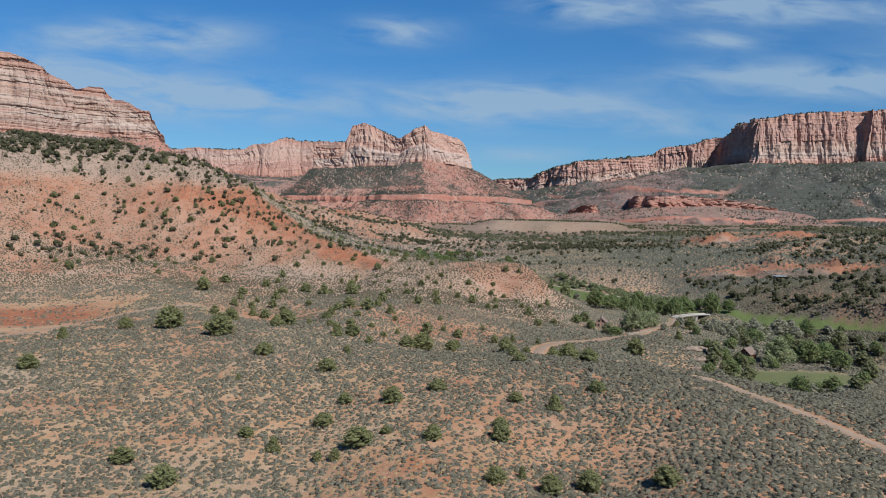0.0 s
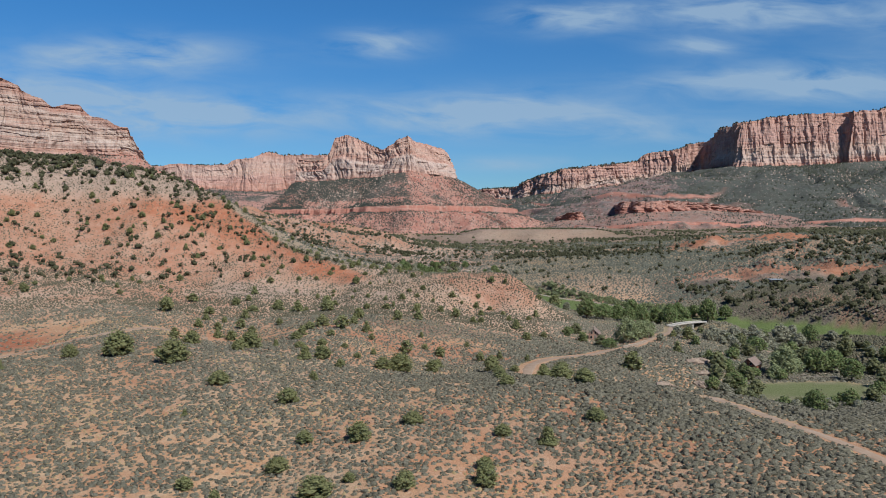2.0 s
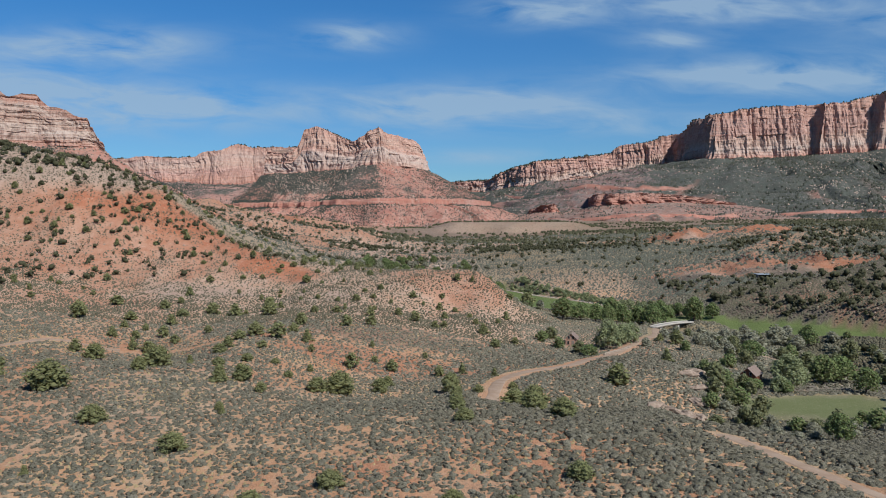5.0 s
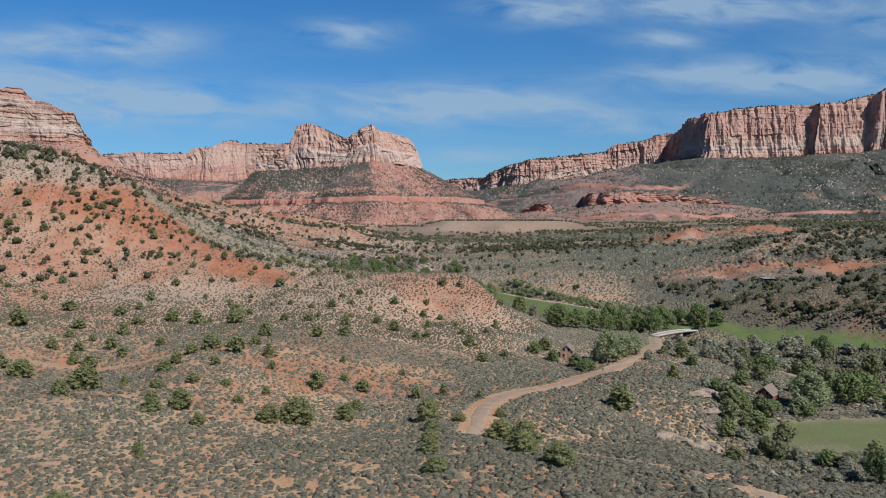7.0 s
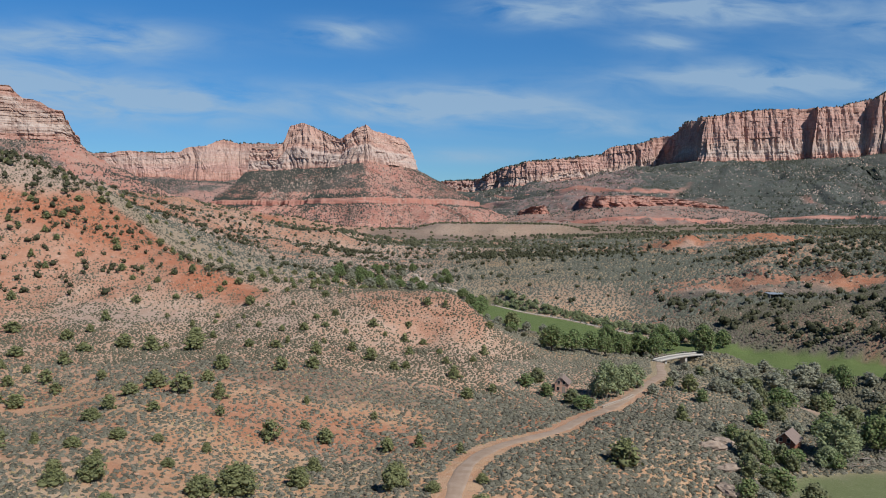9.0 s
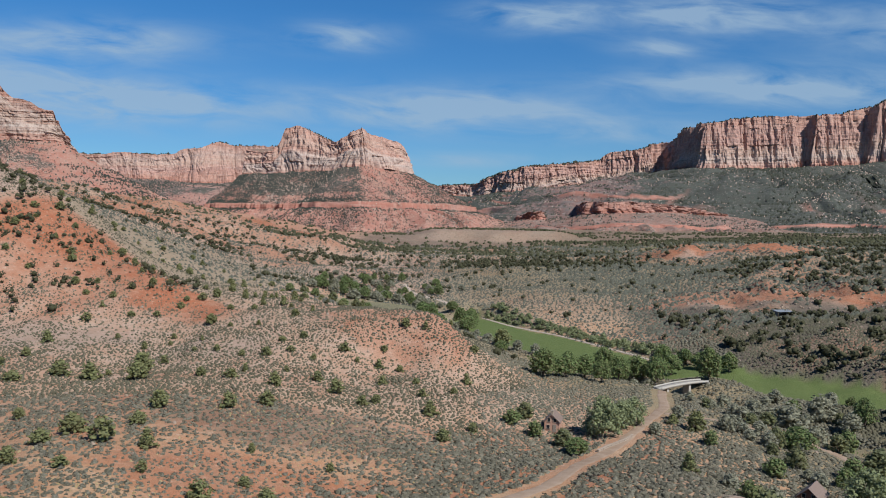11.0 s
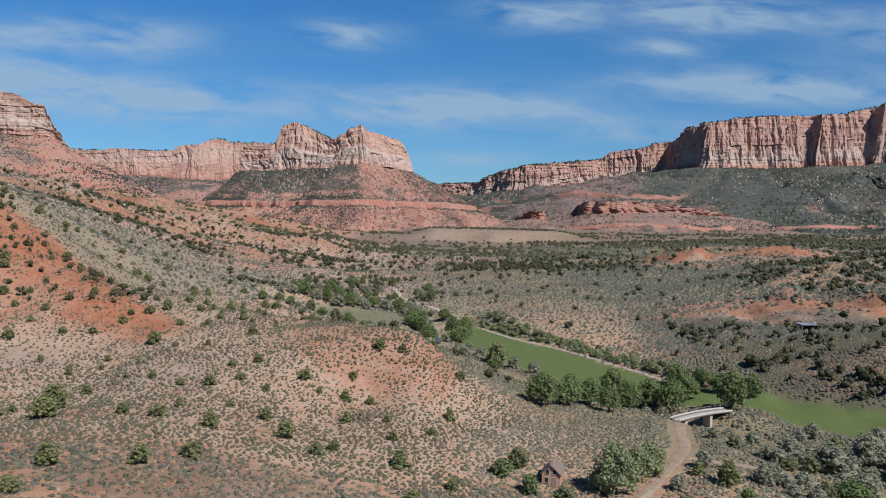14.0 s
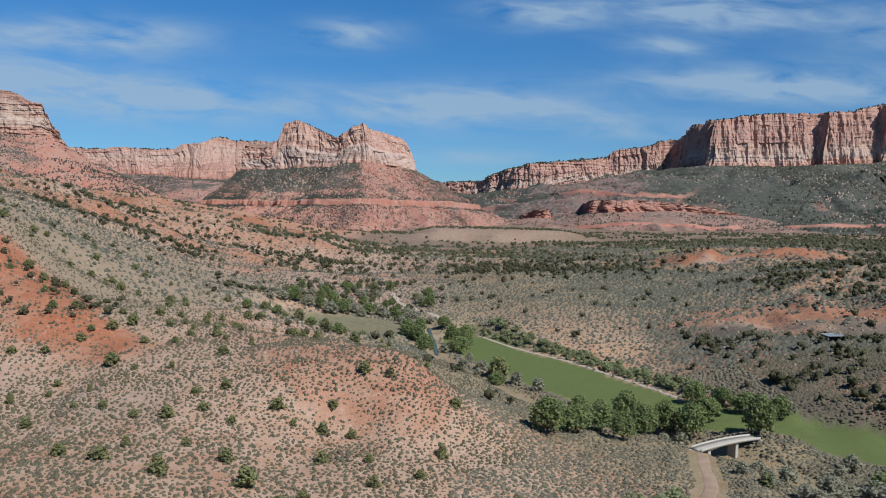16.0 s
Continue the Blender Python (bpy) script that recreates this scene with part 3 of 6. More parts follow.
        pos = P * k + Ps * (1 - k) + (N * k + Ns * (1 - k)) * (o + 6 * flute)[:, None]
        V.append(np.c_[pos, z])
        cl.append(on)
        lev.append(np.full(n, 0.05) + 0.05 * t)
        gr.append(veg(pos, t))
    tal = np.array(V)
    for t in np.linspace(0, 1, ncl):
        z = foot + (rim - foot) * t
        lw = L + 12 * vnoise(L / 80, 2.0 * t + 0 * L) + 4 * vnoise(L / 25 + 4, 6 * t + 0 * L)
        # rounded buttresses with sharp clefts between, fading into smooth slabs higher up
        but = fbm(lw / 170 + seed, t * 0.35 + 0 * L, 3) * 11 - ridged(lw / 95 + 1.7 * seed, t * 0.3 + 0 * L, 2) * 5
        tall_cleft = np.maximum(ridged(lw / 46 + 3 + seed, t * 0.45 + 0 * L, 2), -0.35)
        short_cleft = np.maximum(ridged(lw / 17 + 9 + seed, t * 1.9 + 0 * L, 2), -0.3)
        but = but - joint * (tall_cleft * 8.5 + short_cleft * 5.0 + ridged(lw / 8 + seed, t * 5 + 0 * L, 2) * 1.8) + fbm(lw / 7, t * 15 + 0 * L, 2) * 1.5
        # slabs that have fallen away and left square-topped recesses
        for wide, deep, tall, k0 in ((62, 9, tiers[0], 11), (24, 6, tiers[1], 5)):
            cell = lw / wide + 0.6 * np.sin(lw / wide * 1.7)
            lift = np.floor(t * tall + 0.9 * hash1(np.floor(cell) + k0 * 3.1 + seed))
            but = but + joint * deep * (hash1(np.floor(cell) * 1.7 + 12.9 * lift + k0 + seed) - 0.5)
        zb = z + 6 * vnoise(L / 120, 0 * L + seed)
        strat = layer * ((hash1(np.floor(zb / 21)) - 0.5) * 6.0 + (hash1(np.floor(zb / 8.5) + 7) - 0.5) * 3.2 + fbm(zb / 5, L / 200 + seed, 2) * 1.2)
        step = smooth(0.42, 0.52, t + 0.05 * fbm(L / 70, 0 * L + seed, 2)) * 0.45 + smooth(0.72, 0.8, t + 0.05 * fbm(L / 40, 0 * L + seed, 2)) * 0.3 + 0.25 * smooth(0.85, 1, t)
        o = (but * (1 - 0.3 * t) + strat) * flute - cut * step * (rim - foot) - 0.14 * t * (rim - foot)
        V.append(np.c_[P + N * o[:, None], z])
        cl.append(np.ones(n))
        gr.append(np.zeros(n))
        lev.append(np.full(n, 0.15 + 0.85 * t))
    o_rim = o
    for t in np.linspace(0.04, 1, 12):
        o = o_rim - top * t ** 1.6
        z = rim + rise * top * t + fbm(L / 30, t * 9 + 0 * L, 3) * 2.2 * flute
        pos = P + N * o[:, None]
        if back:
            pos = P + N * o_rim[:, None] + np.array(back) * top * t ** 1.6
        if hub:
            pos = (P + N * o_rim[:, None]) * (1 - t) + np.array(hub) * t
            z = z * (1 - t) + (rim.mean() - 6) * t
        V.append(np.c_[pos, z])
        cl.append(np.full(n, 0.3))
        gr.append(np.full(n, 0.7))
        lev.append(np.full(n, 1.0))
    V = np.array(V)
    TALUS[name] = (tal, np.array(cl[:len(tal)]))
    TOPS[name] = V[-12:-7]
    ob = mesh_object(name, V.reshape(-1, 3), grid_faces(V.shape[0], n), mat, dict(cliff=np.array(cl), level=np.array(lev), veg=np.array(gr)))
    row = np.arange((V.shape[0] - 1) * (n - 1)) // (n - 1)
    ob.data.polygons.foreach_set("use_smooth", row < len(tal) - 1)
    return ob


TALUS, TOPS = {}, {}


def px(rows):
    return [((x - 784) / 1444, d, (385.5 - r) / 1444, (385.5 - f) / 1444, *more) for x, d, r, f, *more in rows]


red_white = make_rock_material("banded_sandstone", [(0.0, REDR), (0.14, REDR), (0.2, TAN), (0.36, WHITE), (0.52, WHITE), (0.62, PINK), (0.75, TAN), (1.0, PINK)],
                               ((0.265, 0.115, 0.086), (0.285, 0.158, 0.122), (0.37, 0.285, 0.24)), 1.12, 0.16, 0.17)
# scree colours leaned to blue-grey, distance haze put into the base colour
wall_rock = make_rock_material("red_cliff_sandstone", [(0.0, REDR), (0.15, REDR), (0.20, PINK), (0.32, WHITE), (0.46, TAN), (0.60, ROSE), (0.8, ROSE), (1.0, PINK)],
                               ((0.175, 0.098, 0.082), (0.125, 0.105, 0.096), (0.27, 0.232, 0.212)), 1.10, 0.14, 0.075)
layered_rock = make_rock_material("layered_sandstone", [(0.0, REDR), (0.14, REDR), (0.2, (0.32, 0.2, 0.155)), (0.4, (0.325, 0.25, 0.21)), (0.6, (0.31, 0.215, 0.17)), (0.8, (0.325, 0.25, 0.21)), (0.9, (0.30, 0.175, 0.135)), (1.0, (0.30, 0.175, 0.135))],
                                  ((0.29, 0.122, 0.088), (0.29, 0.17, 0.13), (0.37, 0.285, 0.24)), 1.15, 0.34, 0.22)
rim_rock = make_rock_material("pink_rim_sandstone", [(0.0, REDR), (0.12, REDR), (0.25, PINK), (0.45, ROSE), (0.62, TAN), (0.8, (0.36, 0.25, 0.21)), (1.0, PINK)],
                              ((0.265, 0.125, 0.1), (0.25, 0.165, 0.138), (0.34, 0.28, 0.25)), 1.12, 0.14, 0.14)
bench_rock = make_rock_material("red_bench_sandstone", [(0.0, REDR), (0.3, REDR), (0.6, (0.28, 0.135, 0.102)), (1.0, (0.29, 0.16, 0.125))],
                                ((0.21, 0.105, 0.08), (0.20, 0.14, 0.115), (0.32, 0.265, 0.235)), 1.12, 0.12, 0.13)


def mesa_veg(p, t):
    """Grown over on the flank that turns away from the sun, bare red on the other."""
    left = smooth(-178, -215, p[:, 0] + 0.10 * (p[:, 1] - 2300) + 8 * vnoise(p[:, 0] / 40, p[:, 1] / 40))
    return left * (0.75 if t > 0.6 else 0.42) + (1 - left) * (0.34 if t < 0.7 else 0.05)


def wall_veg(p, t):
    rocky = np.exp(-(((p[:, 0] / p[:, 1] - 0.19) / 0.075) ** 2)) * smooth(0.03, 0.12, t)
    return np.clip(0.74 + 0.2 * smooth(0.1, 0.5, t) + 0.3 * smooth(700, 1100, p[:, 0]) - 0.75 * rocky + 0.3 * fbm(p[:, 0] / 300, p[:, 1] / 200, 3), 0, 1)


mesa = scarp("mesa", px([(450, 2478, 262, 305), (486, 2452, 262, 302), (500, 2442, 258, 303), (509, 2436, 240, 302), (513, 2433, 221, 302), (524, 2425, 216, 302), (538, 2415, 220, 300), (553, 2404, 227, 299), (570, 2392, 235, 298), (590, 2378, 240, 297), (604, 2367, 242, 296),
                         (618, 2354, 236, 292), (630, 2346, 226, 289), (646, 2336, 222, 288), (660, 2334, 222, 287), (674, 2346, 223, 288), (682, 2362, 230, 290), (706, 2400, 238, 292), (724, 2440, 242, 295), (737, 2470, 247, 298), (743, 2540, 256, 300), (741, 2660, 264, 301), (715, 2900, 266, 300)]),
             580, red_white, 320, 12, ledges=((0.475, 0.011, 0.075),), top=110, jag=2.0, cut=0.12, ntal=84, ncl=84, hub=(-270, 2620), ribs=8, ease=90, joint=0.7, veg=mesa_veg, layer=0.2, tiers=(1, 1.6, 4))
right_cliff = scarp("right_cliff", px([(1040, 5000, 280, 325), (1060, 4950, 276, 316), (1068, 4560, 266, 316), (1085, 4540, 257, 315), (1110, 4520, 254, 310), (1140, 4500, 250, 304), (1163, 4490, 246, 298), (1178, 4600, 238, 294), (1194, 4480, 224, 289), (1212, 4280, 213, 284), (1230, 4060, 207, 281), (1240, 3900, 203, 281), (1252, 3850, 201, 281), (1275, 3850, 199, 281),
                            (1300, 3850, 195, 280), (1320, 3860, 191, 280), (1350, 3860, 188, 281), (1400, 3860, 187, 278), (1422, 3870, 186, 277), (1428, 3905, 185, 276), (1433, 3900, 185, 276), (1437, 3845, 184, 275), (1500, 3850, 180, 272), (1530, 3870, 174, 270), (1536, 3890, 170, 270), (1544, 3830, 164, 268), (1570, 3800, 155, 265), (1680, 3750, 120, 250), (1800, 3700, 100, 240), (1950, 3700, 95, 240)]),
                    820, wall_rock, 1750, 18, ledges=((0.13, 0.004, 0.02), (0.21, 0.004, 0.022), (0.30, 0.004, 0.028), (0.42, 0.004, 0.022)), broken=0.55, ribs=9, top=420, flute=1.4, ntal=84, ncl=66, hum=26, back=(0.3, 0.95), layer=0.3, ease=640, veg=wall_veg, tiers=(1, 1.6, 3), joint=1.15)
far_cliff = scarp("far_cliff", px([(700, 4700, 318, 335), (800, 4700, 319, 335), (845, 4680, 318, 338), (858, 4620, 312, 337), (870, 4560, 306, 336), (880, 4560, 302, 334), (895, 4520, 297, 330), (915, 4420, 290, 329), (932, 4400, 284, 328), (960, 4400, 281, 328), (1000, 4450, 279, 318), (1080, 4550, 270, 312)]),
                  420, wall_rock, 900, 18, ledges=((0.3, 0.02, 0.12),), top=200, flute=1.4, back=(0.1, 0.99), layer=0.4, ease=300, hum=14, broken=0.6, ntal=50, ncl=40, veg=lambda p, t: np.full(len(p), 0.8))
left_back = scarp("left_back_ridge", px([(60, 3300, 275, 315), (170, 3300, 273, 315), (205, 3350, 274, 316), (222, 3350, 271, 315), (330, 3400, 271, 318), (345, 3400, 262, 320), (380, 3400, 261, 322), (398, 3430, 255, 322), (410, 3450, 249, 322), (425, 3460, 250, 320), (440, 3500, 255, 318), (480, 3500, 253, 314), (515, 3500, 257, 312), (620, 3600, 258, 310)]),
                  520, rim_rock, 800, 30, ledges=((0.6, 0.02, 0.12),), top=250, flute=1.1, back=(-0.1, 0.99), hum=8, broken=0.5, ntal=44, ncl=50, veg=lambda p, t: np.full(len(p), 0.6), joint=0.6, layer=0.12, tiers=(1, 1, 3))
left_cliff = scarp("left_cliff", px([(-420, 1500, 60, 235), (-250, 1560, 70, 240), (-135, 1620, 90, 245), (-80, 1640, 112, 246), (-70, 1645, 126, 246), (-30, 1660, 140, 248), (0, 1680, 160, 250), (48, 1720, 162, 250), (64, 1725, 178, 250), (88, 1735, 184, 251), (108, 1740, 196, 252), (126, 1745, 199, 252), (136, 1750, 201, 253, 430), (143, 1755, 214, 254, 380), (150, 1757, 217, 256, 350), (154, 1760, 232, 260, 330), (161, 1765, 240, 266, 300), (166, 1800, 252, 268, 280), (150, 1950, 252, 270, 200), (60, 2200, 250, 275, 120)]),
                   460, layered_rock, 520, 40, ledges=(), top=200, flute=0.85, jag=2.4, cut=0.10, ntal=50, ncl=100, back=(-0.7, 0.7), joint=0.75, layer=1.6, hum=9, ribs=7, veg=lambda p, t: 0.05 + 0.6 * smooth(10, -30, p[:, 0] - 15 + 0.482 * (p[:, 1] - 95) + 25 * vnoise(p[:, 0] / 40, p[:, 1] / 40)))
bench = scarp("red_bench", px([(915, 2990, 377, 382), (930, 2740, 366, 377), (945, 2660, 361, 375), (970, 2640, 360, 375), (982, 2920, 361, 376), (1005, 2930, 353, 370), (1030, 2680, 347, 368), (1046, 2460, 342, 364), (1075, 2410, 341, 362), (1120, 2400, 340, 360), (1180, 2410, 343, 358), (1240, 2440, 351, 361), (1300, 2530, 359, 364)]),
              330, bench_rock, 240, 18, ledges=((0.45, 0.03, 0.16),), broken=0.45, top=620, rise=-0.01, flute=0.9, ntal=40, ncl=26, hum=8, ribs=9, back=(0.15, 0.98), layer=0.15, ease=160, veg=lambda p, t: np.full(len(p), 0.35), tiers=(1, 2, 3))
for ob, text in ((bench, "low red sandstone bench below the long cliff"), (mesa, "flat-topped red and white banded sandstone mesa with scree skirts"), (right_cliff, "long red sandstone cliff above dark wooded scree slopes"),
                 (far_cliff, "distant red cliff line at the canyon mouth"), (left_back, "distant banded pink sandstone plateau rim"), (left_cliff, "layered white and red sandstone cliff ending in a step")):
    tagged(ob, text, "cliff", kind="structure")


# ---- roads, tracks and water ----
def make_road_material(name, a, b_):
    m, n, l, b = material(name, 0.95, 0.1)
    p = place_coord(n)
    mid, fine = noise_tex(n, l, 0.35, 5, coord=p), noise_tex(n, l, 4.0, 4, 0.7, p)
    c = mixc(n, l, remap(n, l, mid, 0.35, 0.65), a, b_)
    c = mixc(n, l, remap(n, l, fine, 0.35, 0.7, 0, 0.35), c, (0.161, 0.117, 0.088))
    l.new(c, b.inputs["Base Color"])
    bump(n, l, b, fine, 0.4, 0.08)
    return m


road_mat = make_road_material("packed_dirt", (0.235, 0.16, 0.112), (0.29, 0.215, 0.16))
gravel_mat = make_road_material("pale_gravel", (0.336, 0.263, 0.212), (0.38, 0.321, 0.27))


def ribbon(name, line, width, mat, label, lift=0.14, ragged=0.35, step=1.6):
    q = np.asarray(line, float)
    L = np.r_[0, np.cumsum(np.hypot(*np.diff(q, axis=0).T))]
    n = int(L[-1] / step) + 2
    c = spline(np.linspace(0, 1, n), q)
    k = 7
    c = np.stack([np.convolve(np.pad(c[:, i], k // 2, mode="edge"), np.ones(k) / k, "valid") for i in (0, 1)], 1)
    T = np.gradient(c, axis=0)
    T /= np.linalg.norm(T, axis=1)[:, None] + 1e-9
    N = np.stack([-T[:, 1], T[:, 0]], 1)
    s = np.arange(n) * step
    V = []
    for u in np.linspace(-1, 1, 9):
        w = width / 2 * (1 + ragged * 0.5 * vnoise(s / 4 + 7 * np.sign(u), 0 * s + 3) * abs(u))
        p = c + N * (u * w)[:, None]
        z = height(p[:, 0], p[:, 1]) + lift - 0.25 * abs(u) ** 8 - 0.05 * np.exp(-((abs(u) - 0.45) / 0.14) ** 2)
        V.append(np.c_[p, z])
    V = np.array(V)
    ob = mesh_object(name, V.reshape(-1, 3), grid_faces(V.shape[0], n)[:, ::-1], mat)
    return tagged(ob, label, "road", kind="structure")


ribbon("road", ROAD, 3.2, road_mat, "graded reddish dirt road winding through sagebrush")
ribbon("side_track", TRACK, 2.8, road_mat, "worn dirt track along the edge of the flat")
ribbon("overgrown_track", LINK, 1.8, road_mat, "overgrown narrow dirt track between sagebrush", ragged=0.9)
ribbon("road_branch", BRANCH, 3.0, road_mat, "narrow dirt side road through the brush", lift=0.2)
ribbon("west_track", WEST_TRACK[:6], 2.6, road_mat, "pale gravel track across the flat")
ribbon("ditch_path", DITCH, 2.0, gravel_mat, "pale earthen ditch bank along the green field", lift=0.3, ragged=0.1)
ribbon("far_path", FAR_PATH, 3.2, gravel_mat, "pale sandy path beyond the trees", lift=0.3)
ribbon("hill_path", [(104, 1120), (92, 1060), (80, 1010), (96, 955), (112, 930)], 6, road_mat, "red dirt path on the far flat", lift=0.5, step=6)


def water_ribbon():
    m, n, l, b = material("stream_water", 0.3, 0.12)
    b.inputs["Base Color"].default_value = (0.05, 0.07, 0.06, 1)
    bump(n, l, b, noise_tex(n, l, 1.2, 4, coord=place_coord(n)), 0.3, 0.2)
    q = [p for p in STREAM if p[1] > 440]
    s = np.linspace(0, 1, 80)
    c = spline(s, q)
    T = np.gradient(c, axis=0)
    T /= np.linalg.norm(T, axis=1)[:, None]
    N = np.stack([-T[:, 1], T[:, 0]], 1)
    bed = height(c[:, 0], c[:, 1]) + 0.5
    V = np.array([np.c_[c + N * w, bed] for w in (-0.8, -0.4, 0, 0.4, 0.8)])
    ob = mesh_object("stream", V.reshape(-1, 3), grid_faces(5, 80)[:, ::-1], m)
    tagged(ob, "shallow blue-grey stream between cottonwoods", "stream", kind="structure")


water_ribbon()


# ---- plants ----
def make_leaf_material(name, dark, light, rough=0.7, grain=0.0, thin=0.42):
    m, n, l, b = material(name, rough, 0.04)
    g = n.new("ShaderNodeNewGeometry")
    o = n.new("ShaderNodeObjectInfo")
    c = mixc(n, l, g.outputs["Random Per Island"], dark, light)
    c = mixc(n, l, remap(n, l, o.outputs["Random"], 0, 1, 0, 0.5), c, mixc(n, l, 0.5, light, (0.117, 0.095, 0.044)))
    c = mixc(n, l, remap(n, l, noise_tex(n, l, 1.1, 3, coord=place_coord(n)), 0.35, 0.7, 0, 0.5), c, dark)
    if grain:
        g = noise_tex(n, l, grain, 4, 0.7, place_coord(n))
        c = mixc(n, l, remap(n, l, g, 0.42, 0.62, 0, 0.8), mixc(n, l, 0.45, c, (0.05, 0.045, 0.036)), c)
        bump(n, l, b, g, 0.9, 0.35)
    l.new(c, b.inputs["Base Color"])
    if thin:
        tl, mx = n.new("ShaderNodeBsdfTranslucent"), n.new("ShaderNodeMixShader")
        l.new(c, tl.inputs[0])
        mx.inputs[0].default_value = thin
        l.new(b.outputs[0], mx.inputs[1])
        l.new(tl.outputs[0], mx.inputs[2])
        l.new(mx.outputs[0], n["Material Output"].inputs[0])
    return m


juniper_leaf = make_leaf_material("juniper_leaf", (0.165, 0.175, 0.078), (0.27, 0.278, 0.128))
cotton_leaf = make_leaf_material("cottonwood_leaf", (0.125, 0.172, 0.068), (0.225, 0.28, 0.118))
willow_leaf = make_leaf_material("willow_leaf", (0.215, 0.245, 0.125), (0.31, 0.34, 0.19))
grey_leaf = make_leaf_material("grey_brush_leaf", (0.225, 0.222, 0.16), (0.335, 0.33, 0.248))
sage_leaf = make_leaf_material("sage_leaf", (0.145, 0.135, 0.098), (0.325, 0.3, 0.228), grain=6.0, thin=0.2)
bank_leaf = make_leaf_material("bank_bush_leaf", (0.14, 0.152, 0.08), (0.235, 0.245, 0.135))
# darker leaf green for the knots: the crown's inner shade put into colour
heart_shade_mat = make_leaf_material("crown_heart_shade", (0.15, 0.156, 0.075), (0.215, 0.22, 0.108))
far_sage_leaf = make_leaf_material("far_sage_leaf", (0.066, 0.068, 0.054), (0.132, 0.136, 0.108), thin=0.15)
slope_leaf = make_leaf_material("slope_shrub_leaf", (0.059, 0.056, 0.041), (0.136, 0.128, 0.094), thin=0.15)
far_leaf = make_leaf_material("far_juniper_leaf", (0.055, 0.058, 0.035), (0.115, 0.116, 0.07))
# blue-green leaf tones: haze of the far slopes put into the colour
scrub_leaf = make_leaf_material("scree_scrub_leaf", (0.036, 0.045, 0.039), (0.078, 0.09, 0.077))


def make_bark():
    m, n, l, b = material("bark", 0.9, 0.1)
    l.new(mixc(n, l, noise_tex(n, l, 6, 4, coord=place_coord(n)), (0.073, 0.051, 0.036), (0.175, 0.139, 0.11)), b.inputs["Base Color"])
    return m


bark_mat = make_bark()
ICO = None


def ico():
    global ICO
    if ICO is None:
        bm = bmesh.new()
        bmesh.ops.create_icosphere(bm, subdivisions=1, radius=1)
        bm.verts.ensure_lookup_table()
        ICO = (np.array([v.co[:] for v in bm.verts]), np.array([[v.index for v in f.verts] for f in bm.faces]))
        bm.free()
    return ICO


def limb(points, radii, sides=6):
    """A tapered, bent stem."""
    V, F = [], []
    for k, (p, r) in enumerate(zip(points, radii)):
        for s in range(sides):
            a = 2 * math.pi * s / sides
            V.append((p[0] + r * math.cos(a), p[1] + r * math.sin(a), p[2]))
            if k:
                i, j = (k - 1) * sides + s, (k - 1) * sides + (s + 1) % sides
                F.append((i, j, j + sides, i + sides))
    return np.array(V), np.array(F)


def crown_geometry(r, lumps, leaves, leaf, core=0.55):
    """lumps: rows of centre and radius. Small leaf sprays on and in the lumps, over knots inside that may take a darker
    leaf tone as painted shade.
    """
    iv, fi = ico()
    V, F, n = [], [], 0
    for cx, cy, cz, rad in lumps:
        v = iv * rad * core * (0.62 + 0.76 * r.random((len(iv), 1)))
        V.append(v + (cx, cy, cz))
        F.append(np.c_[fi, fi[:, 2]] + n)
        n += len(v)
    w = lumps[:, 3] ** 2
    pick = r.choice(len(lumps), leaves, p=w / w.sum())
    d = r.normal(size=(leaves, 3))
    d /= np.linalg.norm(d, axis=1)[:, None]
    d[:, 2] = np.where(d[:, 2] < -0.5, -d[:, 2], d[:, 2])
    c = lumps[pick, :3] + d * (lumps[pick, 3] * (0.66 + 0.42 * r.random(leaves)))[:, None]
    t = r.normal(size=(leaves, 3))
    a = np.cross(d + 0.7 * t, r.normal(size=(leaves, 3)))
    a /= np.linalg.norm(a, axis=1)[:, None] + 1e-9
    b = np.cross(a, d + 0.5 * r.normal(size=(leaves, 3)))
    b /= np.linalg.norm(b, axis=1)[:, None] + 1e-9
    sz = leaf * (0.6 + 0.8 * r.random((leaves, 1)))
    q = np.stack([c - a * sz, c - b * sz * 0.8, c + a * sz, c + b * sz * 0.8], 1).reshape(-1, 3)
    V.append(q)
    F.append(np.arange(leaves * 4).reshape(-1, 4) + n)
    return np.concatenate(V), np.concatenate(F)


def split_tris(F):
    """Knots are stored as quads with a doubled corner: turn all into triangles."""
    tri = F[:, 2] == F[:, 3]
    return np.concatenate([F[tri][:, :3], F[~tri][:, :3], F[~tri][:, [0, 2, 3]]])


def part(name, V, F, mat, parent, label="", flat=True):
    if F.shape[1] == 4:
        F = split_tris(F)
    ob = mesh_object(name, V, F, mat, flat=flat)
    ob.parent = parent
    if label:
        tagged(ob, label)
    return ob


